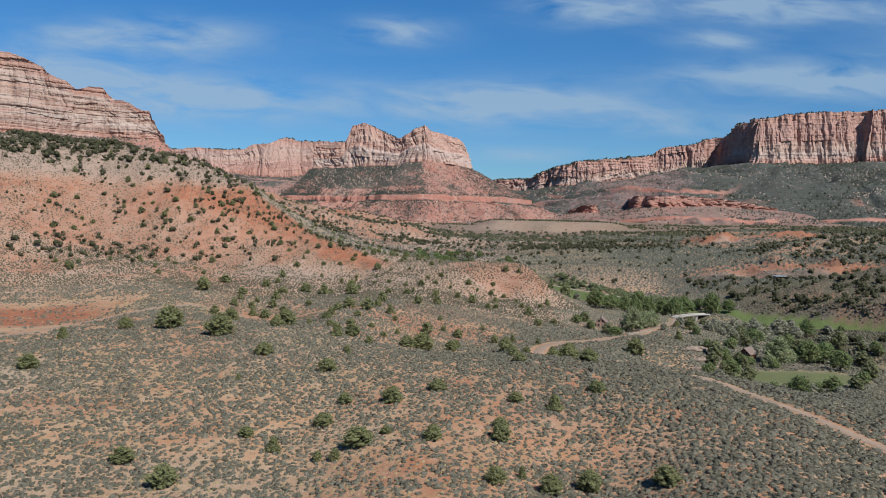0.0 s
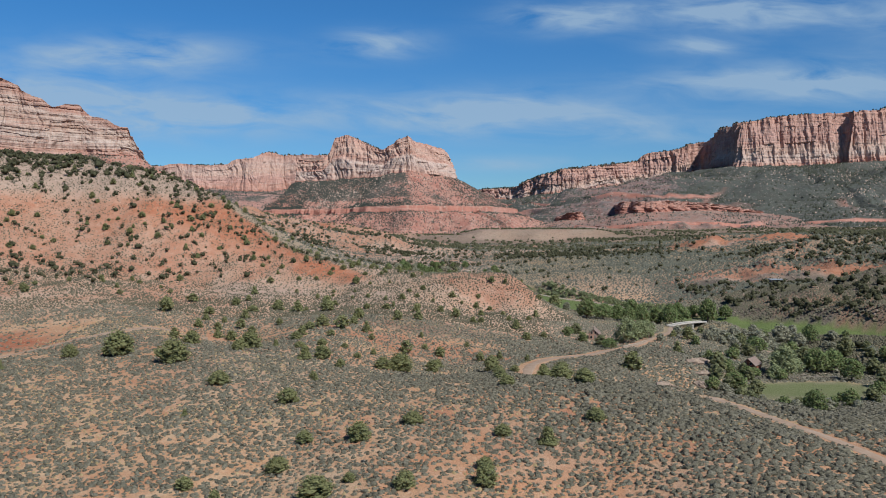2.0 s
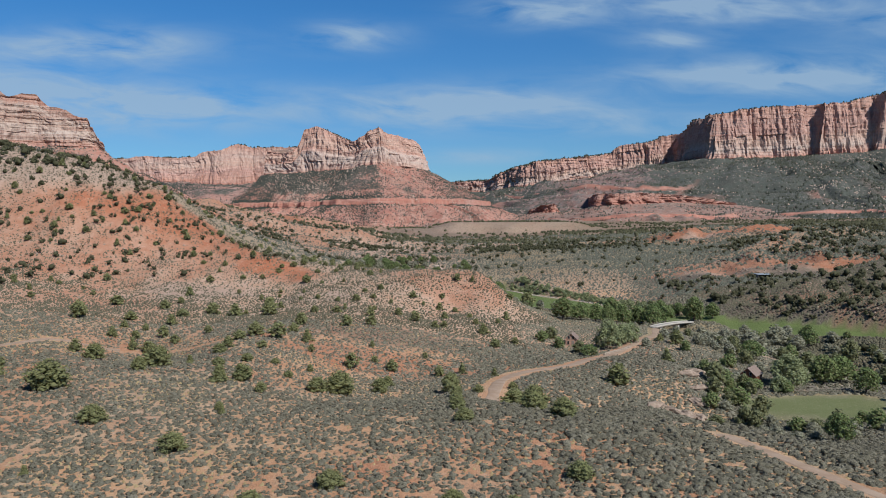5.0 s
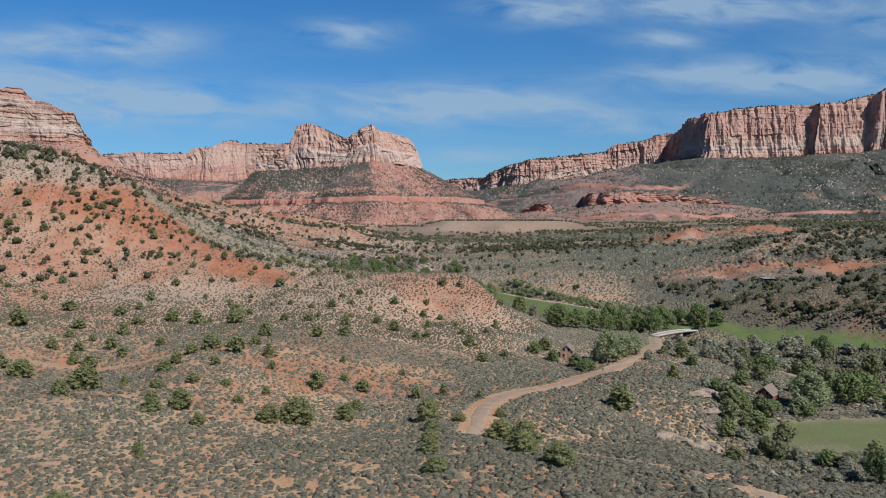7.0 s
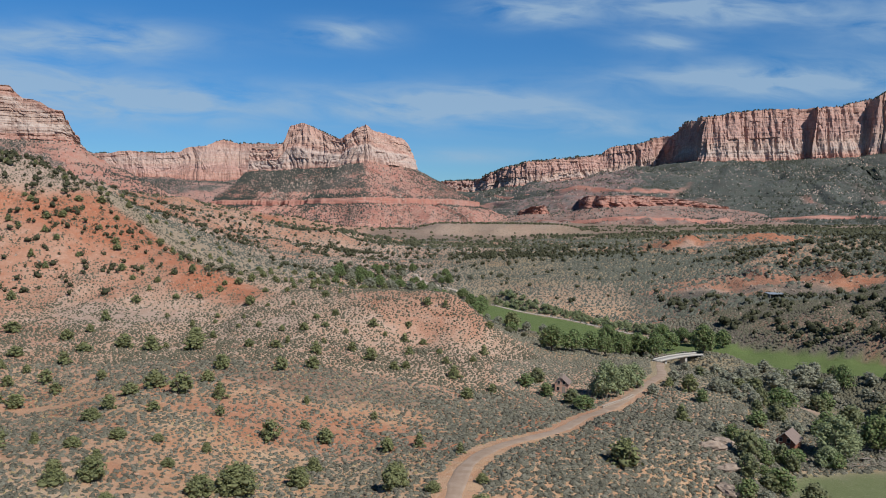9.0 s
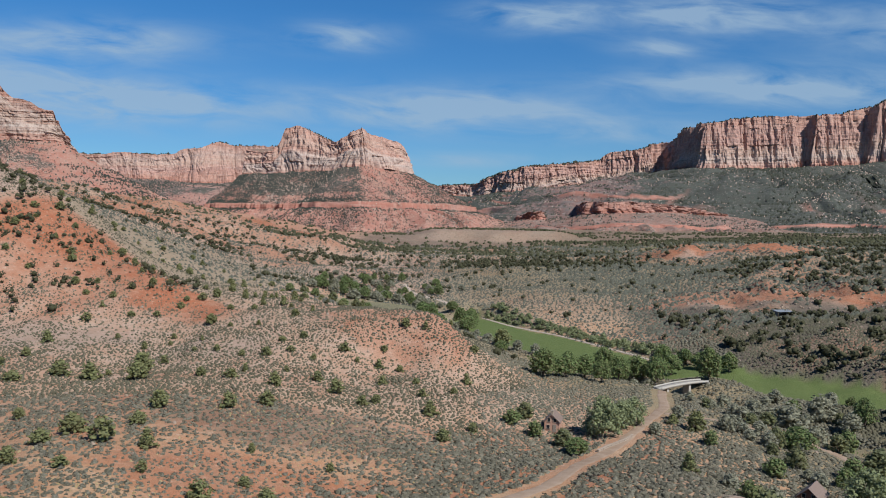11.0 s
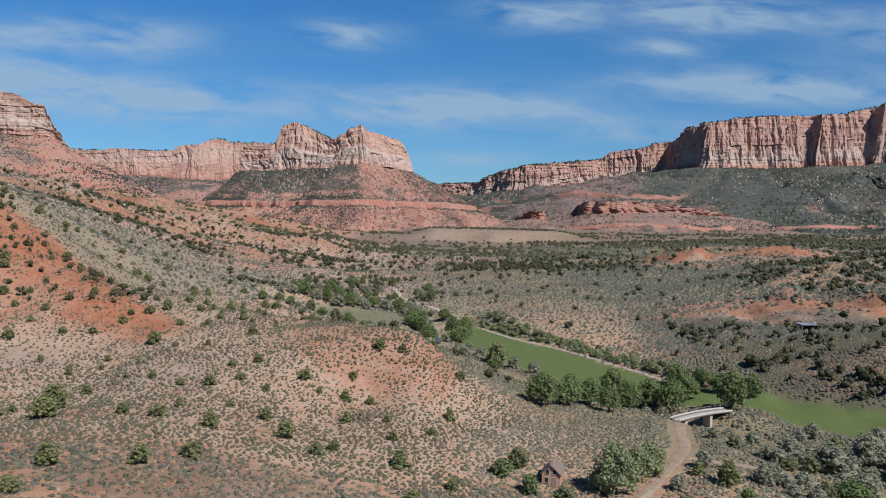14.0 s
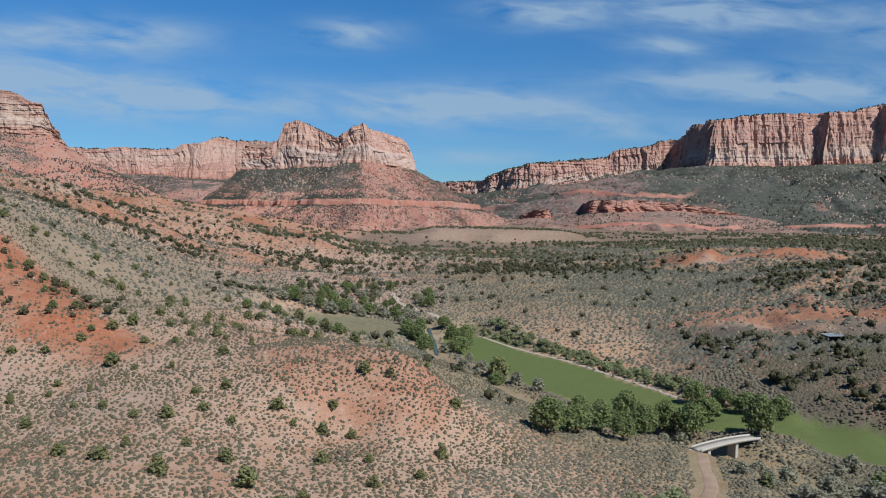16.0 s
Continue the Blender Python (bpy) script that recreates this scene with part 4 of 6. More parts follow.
def make_tree(name, r, high, wide, n_lumps, leaves, leaf, mat, trunk=0.12, shape="round", clear=0.15, core=0.6, lump=1.0):
    """A tree of unit kind: its crown is about wide across and high tall."""
    root = new(name)
    L = []
    for k in range(n_lumps):
        t = (k + 0.5) / n_lumps
        a = 2.4 * k + 0.9 * r.random()
        rad = (0.13 + 0.13 * r.random()) * wide * lump
        if shape == "cone":
            z, reach = clear + (0.94 - clear) * t, 0.5 * (1.02 - 0.85 * t)
        else:
            q = 0.12 + 0.86 * t
            z, reach = clear + (0.97 - clear) * q, 0.5 * math.sqrt(max(0.02, 1 - (2.0 * max(0.0, q - 0.42) / 1.2) ** 2)) * (0.86 + 0.14 * math.sin(3 * q))
        inner = (0.45 + 0.55 * r.random()) if k % 3 == 0 else (0.85 + 0.25 * r.random())
        off = max(0.0, reach * wide - rad) * inner
        L.append((off * math.cos(a), off * math.sin(a), max(z * high - 0.3 * rad, rad * 0.5), rad))
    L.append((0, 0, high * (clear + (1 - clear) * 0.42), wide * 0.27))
    L = np.array(L)
    V, F = crown_geometry(r, L, leaves, leaf, core)
    V[:, 2] = np.maximum(V[:, 2], 0.02 * high)
    crown = part("crown", V, F, mat, root)
    crown.data.materials.append(mat if mat in (grey_leaf, willow_leaf) else heart_shade_mat)
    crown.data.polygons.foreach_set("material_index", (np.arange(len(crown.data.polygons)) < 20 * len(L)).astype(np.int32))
    bend = wide * 0.06 * (r.random(2) - 0.5)
    pts = [(0, 0, -0.3), (bend[0], bend[1], high * 0.3), (bend[0] * 2, bend[1] * 2, high * 0.7)]
    tv, tf = limb(pts, (trunk * wide * 0.5, trunk * wide * 0.38, trunk * wide * 0.15))
    part("trunk", tv, tf, bark_mat, root)
    for k in range(3):
        a = 2.1 * k + r.random()
        e = (wide * 0.3 * math.cos(a), wide * 0.3 * math.sin(a), high * (0.5 + 0.12 * k))
        lv, lf = limb([(0, 0, high * 0.12), (e[0] * 0.5, e[1] * 0.5, high * 0.33), e], (trunk * wide * 0.3, trunk * wide * 0.2, trunk * wide * 0.07), 5)
        part("limb", lv, lf, bark_mat, root)
    return root


def ground_z(x, y):
    return float(height(np.array([x]), np.array([y]))[0])


JUNIPERS_0 = [
    (-54, 36, 5.6), (-6, 38, 3.8), (2, 39, 4.3), (19, 42, 5.5), (8, 43, 4.9), (-2, 43, 2.3), (-64, 45, 4.9), (-31, 47, 2.0),
    (-34, 48, 2.0), (-28, 51, 5.8), (-16, 52, 3.9), (-42, 52, 3.7), (-24, 55, 2.5), (-5, 57, 4.3), (-48, 57, 3.2), (-5, 62, 3.0),
    (-36, 63, 4.3), (5, 72, 4.3), (-25, 72, 4.5), (-34, 73, 3.5), (-2, 75, 3.9), (-17, 80, 4.0), (14, 82, 4.1), (-59, 88, 1.8),
    (-107, 93, 6.1), (-42, 96, 5.2), (-0, 108, 4.3), (-60, 111, 5.0), (16, 111, 5.1), (-41, 118, 2.1), (-1, 119, 3.9), (12, 120, 5.2),
]
JUNIPERS_1 = [
    (-42, 120, 1.9), (-1, 126, 3.1), (13, 127, 5.5), (-120, 132, 4.7), (-78, 133, 8.1), (-39, 138, 2.5), (-1, 142, 3.2), (-95, 142, 7.9),
    (-108, 143, 4.7), (-49, 145, 5.0), (-45, 148, 4.3), (11, 149, 5.7), (-30, 150, 4.5), (-68, 152, 3.8), (-26, 155, 6.4), (-48, 157, 2.5),
    (4, 158, 2.6), (-67, 160, 6.7), (-38, 160, 2.5), (-2, 160, 5.1), (-54, 162, 2.8), (-61, 164, 2.5), (-18, 164, 4.8), (12, 164, 2.1),
    (-49, 168, 2.9), (-43, 170, 2.2), (-35, 171, 1.8), (-17, 174, 4.0), (-59, 181, 4.2), (-91, 183, 5.3), (-27, 185, 4.8), (9, 185, 2.4),
]
JUNIPERS_2 = [
    (40, 185, 6.3), (-5, 187, 3.4), (-50, 188, 3.0), (-98, 188, 4.3), (-59, 189, 3.6), (-17, 189, 3.4), (-38, 191, 2.0), (1, 191, 3.4),
    (-22, 195, 2.5), (-59, 200, 4.0), (-49, 202, 5.3), (-41, 202, 4.0), (-86, 206, 3.8), (-56, 206, 4.7), (-9, 207, 1.9), (-91, 208, 3.6),
    (-24, 209, 1.6), (-47, 214, 3.4), (-82, 216, 3.3), (-101, 218, 4.1), (-95, 220, 3.1), (-74, 222, 2.7), (-88, 224, 4.1), (63, 225, 4.5),
    (-47, 226, 4.2), (-96, 231, 2.6), (-34, 231, 3.9), (-103, 232, 3.3), (12, 234, 3.6), (-119, 236, 6.3), (-27, 237, 4.0), (-91, 240, 4.7),
]
JUNIPERS_3 = [
    (19, 244, 2.9), (-106, 245, 4.5), (-7, 249, 2.9), (9, 249, 4.8), (-4, 253, 2.6), (-92, 254, 4.2), (-14, 255, 4.3), (-29, 256, 5.0),
    (75, 258, 5.5), (-64, 260, 5.5), (-41, 261, 3.5), (-76, 261, 6.4), (-84, 262, 5.4), (-49, 263, 3.1), (7, 263, 3.1), (71, 264, 3.7),
    (-20, 266, 3.2), (-102, 266, 4.1), (-74, 267, 2.2), (-39, 268, 2.6), (-66, 269, 6.1), (15, 270, 2.1), (-29, 271, 1.8), (-4, 274, 3.3),
    (5, 275, 2.6), (-100, 277, 3.1), (-124, 278, 5.2), (-65, 283, 3.5), (-37, 284, 3.3), (-44, 285, 2.0), (-24, 285, 1.9), (19, 285, 3.8),
]
JUNIPERS_4 = [
    (-12, 288, 1.7), (-52, 289, 2.0), (-31, 289, 2.8), (-6, 289, 3.6), (0, 290, 3.1), (-59, 291, 1.5), (-16, 292, 3.4), (-102, 293, 4.1),
    (-75, 296, 1.9), (-35, 297, 2.6), (-5, 297, 2.6), (-59, 299, 1.5), (-29, 299, 2.6), (-69, 301, 1.6), (-86, 304, 2.3), (7, 305, 3.2),
    (1, 306, 3.3), (22, 306, 3.3), (-70, 307, 2.2), (-45, 311, 2.2), (-54, 312, 2.2), (-61, 316, 4.9), (-101, 317, 3.5), (15, 318, 2.2),
    (-35, 319, 3.5), (-89, 323, 2.8), (-81, 324, 2.8), (-100, 327, 2.2), (-51, 332, 2.7), (-59, 332, 2.4), (-76, 333, 2.8), (-32, 336, 2.7),
]
JUNIPERS_5 = [
    (-100, 336, 2.6), (-110, 338, 3.0), (-71, 341, 3.3), (-96, 342, 3.0), (-109, 345, 2.7), (-68, 370, 3.6), (-66, 384, 2.9), (-52, 416, 4.6),
    (40, 423, 8.6), (-49, 424, 3.7),
]


tr = np.random.default_rng(11)


def plant(protos, places, labels, category, group, tall=1.0, vary=0.12):
    """Copies of the unit trees at rows of (x, y, width). The first uses take the unit trees themselves."""
    for k, (x, y, w) in enumerate(places):
        p = protos[k % len(protos)]
        h = w * tall * (0.85 + 0.4 * tr.random()) * (1.45 if w < 2.4 else 1.0)
        m = pose(x, y, ground_z(x, y) - 0.05, 0, 0, 360 * tr.random())
        a, b = 1 + vary * (2 * tr.random() - 1), 1 + vary * (2 * tr.random() - 1)
        m = m @ Matrix.Diagonal((w * a, w * b, h, 1))
        ob = copy_thing(p, m)
        ob.matrix_basis = m
        tagged(ob, labels[k % len(labels)], category, group)
    for p in protos:
        for c in (*p.children_recursive, p):
            bpy.data.objects.remove(c)


junipers = [make_tree("juniper", np.random.default_rng(20 + k), 1.0, 1.0, 28 + 2 * k, 1600, 0.029, juniper_leaf, 0.10, "cone" if k == 5 else "round", 0.02) for k in range(6)]
slope_junipers = [make_tree("juniper", np.random.default_rng(30 + k), 1.0, 1.0, 14 + 2 * k, 340, 0.054, juniper_leaf, 0.10, "cone" if k == 1 else "round", 0.02) for k in range(4)]
places = JUNIPERS_0 + [(x, y, 1.15 * w) for x, y, w in (JUNIPERS_1 + JUNIPERS_2 + JUNIPERS_3 + JUNIPERS_4 + JUNIPERS_5)]


def spot_clear(x, y):
    """Free of roads, fields and water."""
    d = np.minimum(np.minimum(near_line(x, y, ROAD) - 1.2, near_line(x, y, BRANCH)), near_line(x, y, WEST_TRACK))
    d = np.minimum(np.minimum(d, near_line(x, y, TRACK)), near_line(x, y, LINK) + 0.8)
    d = np.minimum(d, near_line(x, y, FIELD) - 14)
    d = np.minimum(d, near_line(x, y, LAWN) - 10)
    return np.minimum(d, near_line(x, y, STREAM) - 2)


# slopes of the red hill and the banks: junipers at random, thinned by a clumping noise
cand = np.c_[tr.uniform(-260, 60, 5000), tr.uniform(255, 470, 5000)]
hz = height(cand[:, 0], cand[:, 1])
keep = (cand[:, 0] < -40 + 40 * (cand[:, 1] > 330)) & (np.abs(cand[:, 0]) < 0.60 * (cand[:, 1] + 60)) & (spot_clear(cand[:, 0], cand[:, 1]) > 4)
keep &= (cand[:, 0] < -112) | (cand[:, 1] > 338)
keep &= tr.random(5000) < np.clip(0.30 + 0.45 * fbm(cand[:, 0] / 25, cand[:, 1] / 25, 2), 0.02, 1) * 0.5
near_set = []
for (x, y), ok in zip(cand, keep):
    if ok and len(near_set) < 175 and all((x - a) ** 2 + (y - b) ** 2 > 20 for a, b, *_ in places + near_set):
        near_set.append((x, y, tr.uniform(2.4, 4.8)))
JUNIPER_LABELS = ["dark olive-green juniper bush on dry reddish soil", "rounded juniper shrub growing among sagebrush", "dense green juniper with a ragged crown"]
plant(junipers, [q for q in places if q[1] < 185], JUNIPER_LABELS, "juniper", "junipers on the slopes", 0.56)
plant(slope_junipers, [q for q in places if q[1] >= 185] + near_set, JUNIPER_LABELS, "juniper", "junipers on the slopes", 0.62)

cotton = [make_tree("cottonwood", np.random.default_rng(40 + k), 1.0, 1.0, 56, 1600, 0.032, cotton_leaf, 0.07, "round", 0.16, 0.42, 0.72) for k in range(4)]
plant(cotton, [(4, 488, 9), (3, 498, 8), (30, 500, 9), (26, 490, 8), (31, 535, 9), (20, 540, 8), (-44, 540, 8), (-32, 541, 9), (-20, 552, 8), (-7, 560, 8), (-56, 536, 7), (-50, 600, 6), (-38, 622, 7), (-15, 650, 7), (-25, 640, 6), (10, 640, 6), (46, 326, 10), (54, 331, 10), (62, 338, 11), (70, 345, 11), (77, 350, 10), (84, 354, 10), (50, 340, 8), (58, 350, 9), (66, 330, 8), (74, 340, 9), (89, 347, 11), (100, 366, 10), (106, 341, 12), (110, 352, 9), (12, 465, 9), (27, 482, 11), (24, 512, 10), (8, 480, 8),
               (104, 392, 10), (112, 388, 9), (116, 378, 9), (109, 223, 9.5), (116, 227, 10), (114, 208, 8), (77, 146, 6.5), (39, 412, 6), (101, 259, 8), (42, 238, 5.5), (66, 360, 8), (122, 366, 9), (134, 290, 9)],
      ["leafy green cottonwood beside the irrigated field", "tall bright green cottonwood with a broad crown"], "cottonwood", "cottonwoods along the stream", 0.8, 0.3)
willow = [make_tree("willow", np.random.default_rng(50 + k), 1.0, 1.0, 52, 2200, 0.025, willow_leaf, 0.06, "round", 0.08, 0.42, 0.72) for k in range(2)]
plant(willow, [(51, 254, 11.5), (57, 260, 9), (61, 265, 8), (95, 214, 11), (90, 208, 6), (101, 221, 7)], ["pale green feathery willow beside a cottage", "wide pale-leaved willow with grey limbs"], "willow", "willows by the houses", 0.72)
brush = [make_tree("brush", np.random.default_rng(60 + k), 1.0, 1.0, 22, 900, 0.034, grey_leaf, 0.08, "round", 0.06) for k in range(2)]
plant(brush, [(113, 292, 14), (104, 296, 8), (125, 298, 12), (117, 283, 8), (128, 286, 8), (96, 290, 6), (-62, 532, 8), (-50, 538, 9), (-38, 536, 9), (-26, 548, 9), (-13, 556, 9), (0, 558, 8), (-1, 520, 7), (38, 418, 5), (33, 430, 5), (35, 440, 6), (41, 424, 6), (28, 452, 5.5), (31, 468, 5), (46, 410, 6), (20, 478, 6), (52, 398, 6), (24, 500, 6), (86, 345, 5), (80, 342, 5), (92, 297, 4), (88, 305, 4.5), (64, 255, 4.5), (74, 270, 5), (84, 262, 6), (92, 255, 6), (102, 262, 7), (66, 158, 4.5), (71, 163, 4), (62, 151, 3.5), (78, 160, 4.5), (75, 152, 4), (86, 163, 4), (57, 146, 3), (68, 145, 4), (82, 150, 4.5), (92, 156, 4), (60, 160, 3), (73, 171, 4)],
      ["grey-green bare-limbed thicket in the wash", "silvery grey brush with thin leaves"], "brush", "brush in the wash", 0.62)
thicket = [make_tree("thicket", np.random.default_rng(70 + k), 1.0, 1.0, 20, 620, 0.046, cotton_leaf if k else bank_leaf, 0.08, "round", 0.05) for k in range(2)]
plant(thicket, [(-40, 455, 6), (-34, 448, 6), (-28, 445, 6), (-22, 440, 6), (-15, 436, 5), (-48, 450, 5.5), (-54, 452, 5), (-60, 448, 5), (69, 199, 6.5), (74, 206, 5.5), (79, 206, 5), (84, 210, 5), (71, 209, 5), (72, 190, 7), (75, 182, 6), (63, 183, 5), (66, 191, 5.5), (80, 205, 5), (40, 245, 6), (34, 250, 5), (33, 262, 5.5), (29, 256, 5), (70, 172, 5), (78, 168, 5), (86, 165, 5), (92, 160, 6), (60, 170, 4.5), (95, 172, 4),
                (105, 175, 6), (112, 186, 6), (118, 195, 7), (84, 232, 6), (92, 240, 6), (104, 238, 7), (114, 246, 8), (122, 240, 8), (128, 222, 8), (75, 247, 4), (128, 255, 8), (118, 268, 7), (136, 262, 8)],
      ["dense dark green thicket on the valley bank", "leafy green bush beside the lawn"], "bush", "bushes on the valley bank", 0.75)

more, bare = [], []
for k in range(900):
    x, y = tr.uniform(62, 150), tr.uniform(160, 318)
    d = float(spot_clear(np.array([x]), np.array([y]))[0])
    inside = (y < 222 and 62 < x < 92) or (y > 225 and x > 88)
    if not inside or d < 2.5 or any((x - a) ** 2 + (y - b) ** 2 < 20 for a, b, _ in more + bare) or math.hypot(x - 86, y - 213) < 7:
        continue
    (bare if tr.random() < (0.5 if y > 225 else 0.2) else more).append((x, y, tr.uniform(3.5, 6.5)))
thicket = [make_tree("thicket", np.random.default_rng(75 + k), 1.0, 1.0, 18, 480, 0.048, cotton_leaf if k else bank_leaf, 0.08, "round", 0.05) for k in range(2)]
plant(thicket, more[:28], ["dense dark green thicket on the valley bank", "leafy green bush beside the wash"], "bush", "bushes on the valley bank", 0.75)
brush = [make_tree("brush", np.random.default_rng(65 + k), 1.0, 1.0, 18, 560, 0.04, grey_leaf, 0.08, "round", 0.06) for k in range(2)]
plant(brush, bare[:40], ["grey-green brush in the wash", "silvery grey brush with thin leaves"], "brush", "brush in the wash", 0.62)

# the tree-lined wash beyond the knoll
wr = np.random.default_rng(95)
wash_trees, wash_brush = [], []
for k in range(400):
    x, y = wr.uniform(-72, 34), wr.uniform(524, 640)
    taken = wash_trees + wash_brush
    if len(taken) < 46 and abs(x + 20 - 0.12 * (y - 600)) < 46 and near_line(np.array([x]), np.array([y]), FAR_PATH)[0] > 5 and math.hypot((x + 27) / 36, (y - 505) / 32) > 1.1 and all(math.hypot(x - a, y - b) > 6 for a, b, _ in taken):
        (wash_trees if wr.random() < 0.45 else wash_brush).append((x, y, wr.uniform(4.5, 8.0)))
cotton = [make_tree("cottonwood", np.random.default_rng(46 + k), 1.0, 1.0, 30, 900, 0.042, cotton_leaf, 0.07, "round", 0.14, 0.45, 0.85) for k in range(2)]
plant(cotton, wash_trees, ["leafy green cottonwood in the wash beyond the knoll"], "cottonwood", "cottonwoods along the stream", 0.8)
brush = [make_tree("brush", np.random.default_rng(67 + k), 1.0, 1.0, 20, 700, 0.04, grey_leaf, 0.08, "round", 0.06) for k in range(2)]
plant(brush, wash_brush, ["grey-green brush crowding the wash"], "brush", "brush in the wash", 0.62)

# hedge of young trees along the ditch bank
hedge = [make_tree("hedge_tree", np.random.default_rng(80 + k), 1.0, 1.0, 12, 260, 0.06, willow_leaf, 0.06, "round", 0.05) for k in range(2)]
hp = []
for k in range(132):
    c = spline(np.array([(k // 3) / 43.0]), np.array(DITCH, float))[0]
    hp.append((c[0] + 3.2 + 3.4 * (k % 3) + tr.uniform(-1.4, 1.6), c[1] + 3 + tr.uniform(-1.8, 1.8), tr.uniform(2.6, 5.2)))
plant(hedge, hp, ["young green tree in a row along the ditch"], "tree", "row of trees along the ditch", 0.6)


# ---- sagebrush, far junipers and stones: too many to count ----
def clumps(name, P, W, H, mat, label, category, sides=5, rows=2, jag=0.3, r=None):
    """Low ragged mounds, one a plant, joined."""
    n = len(P)
    ang = 2 * np.pi * (np.arange(sides)[None, :] / sides + r.random((n, 1)))
    V, F = [], []
    rings = [(1.0, -0.12), (0.85, 0.55)][:rows]
    for rad, zz in rings:
        j = 1 + jag * (r.random((n, sides)) * 2 - 1)
        V.append(np.stack([P[:, 0:1] + W[:, None] * 0.5 * rad * j * np.cos(ang), P[:, 1:2] + W[:, None] * 0.5 * rad * j * np.sin(ang),
                           P[:, 2:3] + H[:, None] * (zz + 0.25 * (r.random((n, sides)) - 0.5))], -1))
    top = np.stack([P[:, 0] + 0.2 * W * (r.random(n) - 0.5), P[:, 1] + 0.2 * W * (r.random(n) - 0.5), P[:, 2] + H], -1)[:, None]
    A = np.concatenate(V + [top], 1)
    m = A.shape[1]
    f = []
    for q in range(len(rings) - 1):
        for s in range(sides):
            a, b = q * sides + s, q * sides + (s + 1) % sides
            f += [(a, b, b + sides), (a, b + sides, a + sides)]
    q = (len(rings) - 1) * sides
    f += [(q + s, q + (s + 1) % sides, m - 1) for s in range(sides)]
    F = (np.arange(n)[:, None, None] * m + np.array(f)[None]).reshape(-1, 3)
    ob = mesh_object(name, A.reshape(-1, 3), F, mat, flat=True)
    return tagged(ob, label, category, kind="stuff")


def jittered(y0, y1, step, spread=0.64, lead=95):
    ys = np.arange(y0, y1, step)
    out = []
    for y in ys:
        w = spread * (y + lead) + 8
        xs = np.arange(-w, w, step)
        out.append(np.c_[xs + tr.uniform(-0.5, 0.5, len(xs)) * step * 0.85, y + tr.uniform(-0.5, 0.5, len(xs)) * step * 0.85])
    return np.concatenate(out)


def tufts(name, P, W, H, mat, label, category, sprays, r, sides=6):
    """Low rounded shrubs, joined: an uneven mound with a skirt of shade and small upright sprays on it."""
    n = len(P)
    ang = 2 * np.pi * (np.arange(sides)[None, :] / sides + r.random((n, 1)))
    rings = []
    for rad, zz in ((0.48, 0.0), (0.40, 0.48)):
        j = rad * (1 + 0.38 * (r.random((n, sides)) * 2 - 1))
        rings.append(np.stack([P[:, 0:1] + W[:, None] * j * np.cos(ang), P[:, 1:2] + W[:, None] * j * np.sin(ang),
                               P[:, 2:3] + H[:, None] * (zz + (0.2 * (r.random((n, sides)) - 0.5) if zz else -0.1 + 0 * ang))], -1))
    top = (P + np.c_[0.2 * W * (r.random(n) - 0.5), 0.2 * W * (r.random(n) - 0.5), 0.95 * H])[:, None]
    A = np.concatenate(rings + [top], 1)
    m = A.shape[1]
    f0 = [q for s in range(sides) for q in ((s, (s + 1) % sides, (s + 1) % sides + sides), (s, (s + 1) % sides + sides, s + sides))]
    f1 = [(sides + s, sides + (s + 1) % sides, m - 1) for s in range(sides)]
    low, high = [(np.arange(n)[:, None, None] * m + np.array(f)[None]).reshape(-1, 3) for f in (f0, f1)]
    V, F = A.reshape(-1, 3), np.concatenate([low, high])
    if sprays:
        a = 2 * np.pi * r.random((n, sprays))
        rr = np.sqrt(r.random((n, sprays)))
        c = np.stack([0.52 * rr * np.cos(a), 0.52 * rr * np.sin(a), 0.15 + 0.8 * np.sqrt(1.02 - rr ** 2)], -1)
        out = np.stack([rr * np.cos(a), rr * np.sin(a), 0.6 + np.sqrt(1.02 - rr ** 2)], -1) + 0.3 * r.normal(size=(n, sprays, 3))
        out /= np.linalg.norm(out, axis=-1)[..., None]
        u = np.cross(out, r.normal(size=(n, sprays, 3)))
        u /= np.linalg.norm(u, axis=-1)[..., None] + 1e-9
        k = 0.36 / math.sqrt(sprays) * (0.7 + 0.6 * r.random((n, sprays, 1)))
        S = np.stack([c - u * k, c + u * k, c + out * 1.5 * k], 2)
        S = S * np.stack([W, W, H], -1)[:, None, None] + P[:, None, None]
        F = np.concatenate([F, np.arange(n * sprays * 3).reshape(-1, 3) + len(V)])
        V = np.concatenate([V, S.reshape(-1, 3)])
    ob = mesh_object(name, V, F, mat, flat=False)
    return tagged(ob, label, category, kind="stuff")


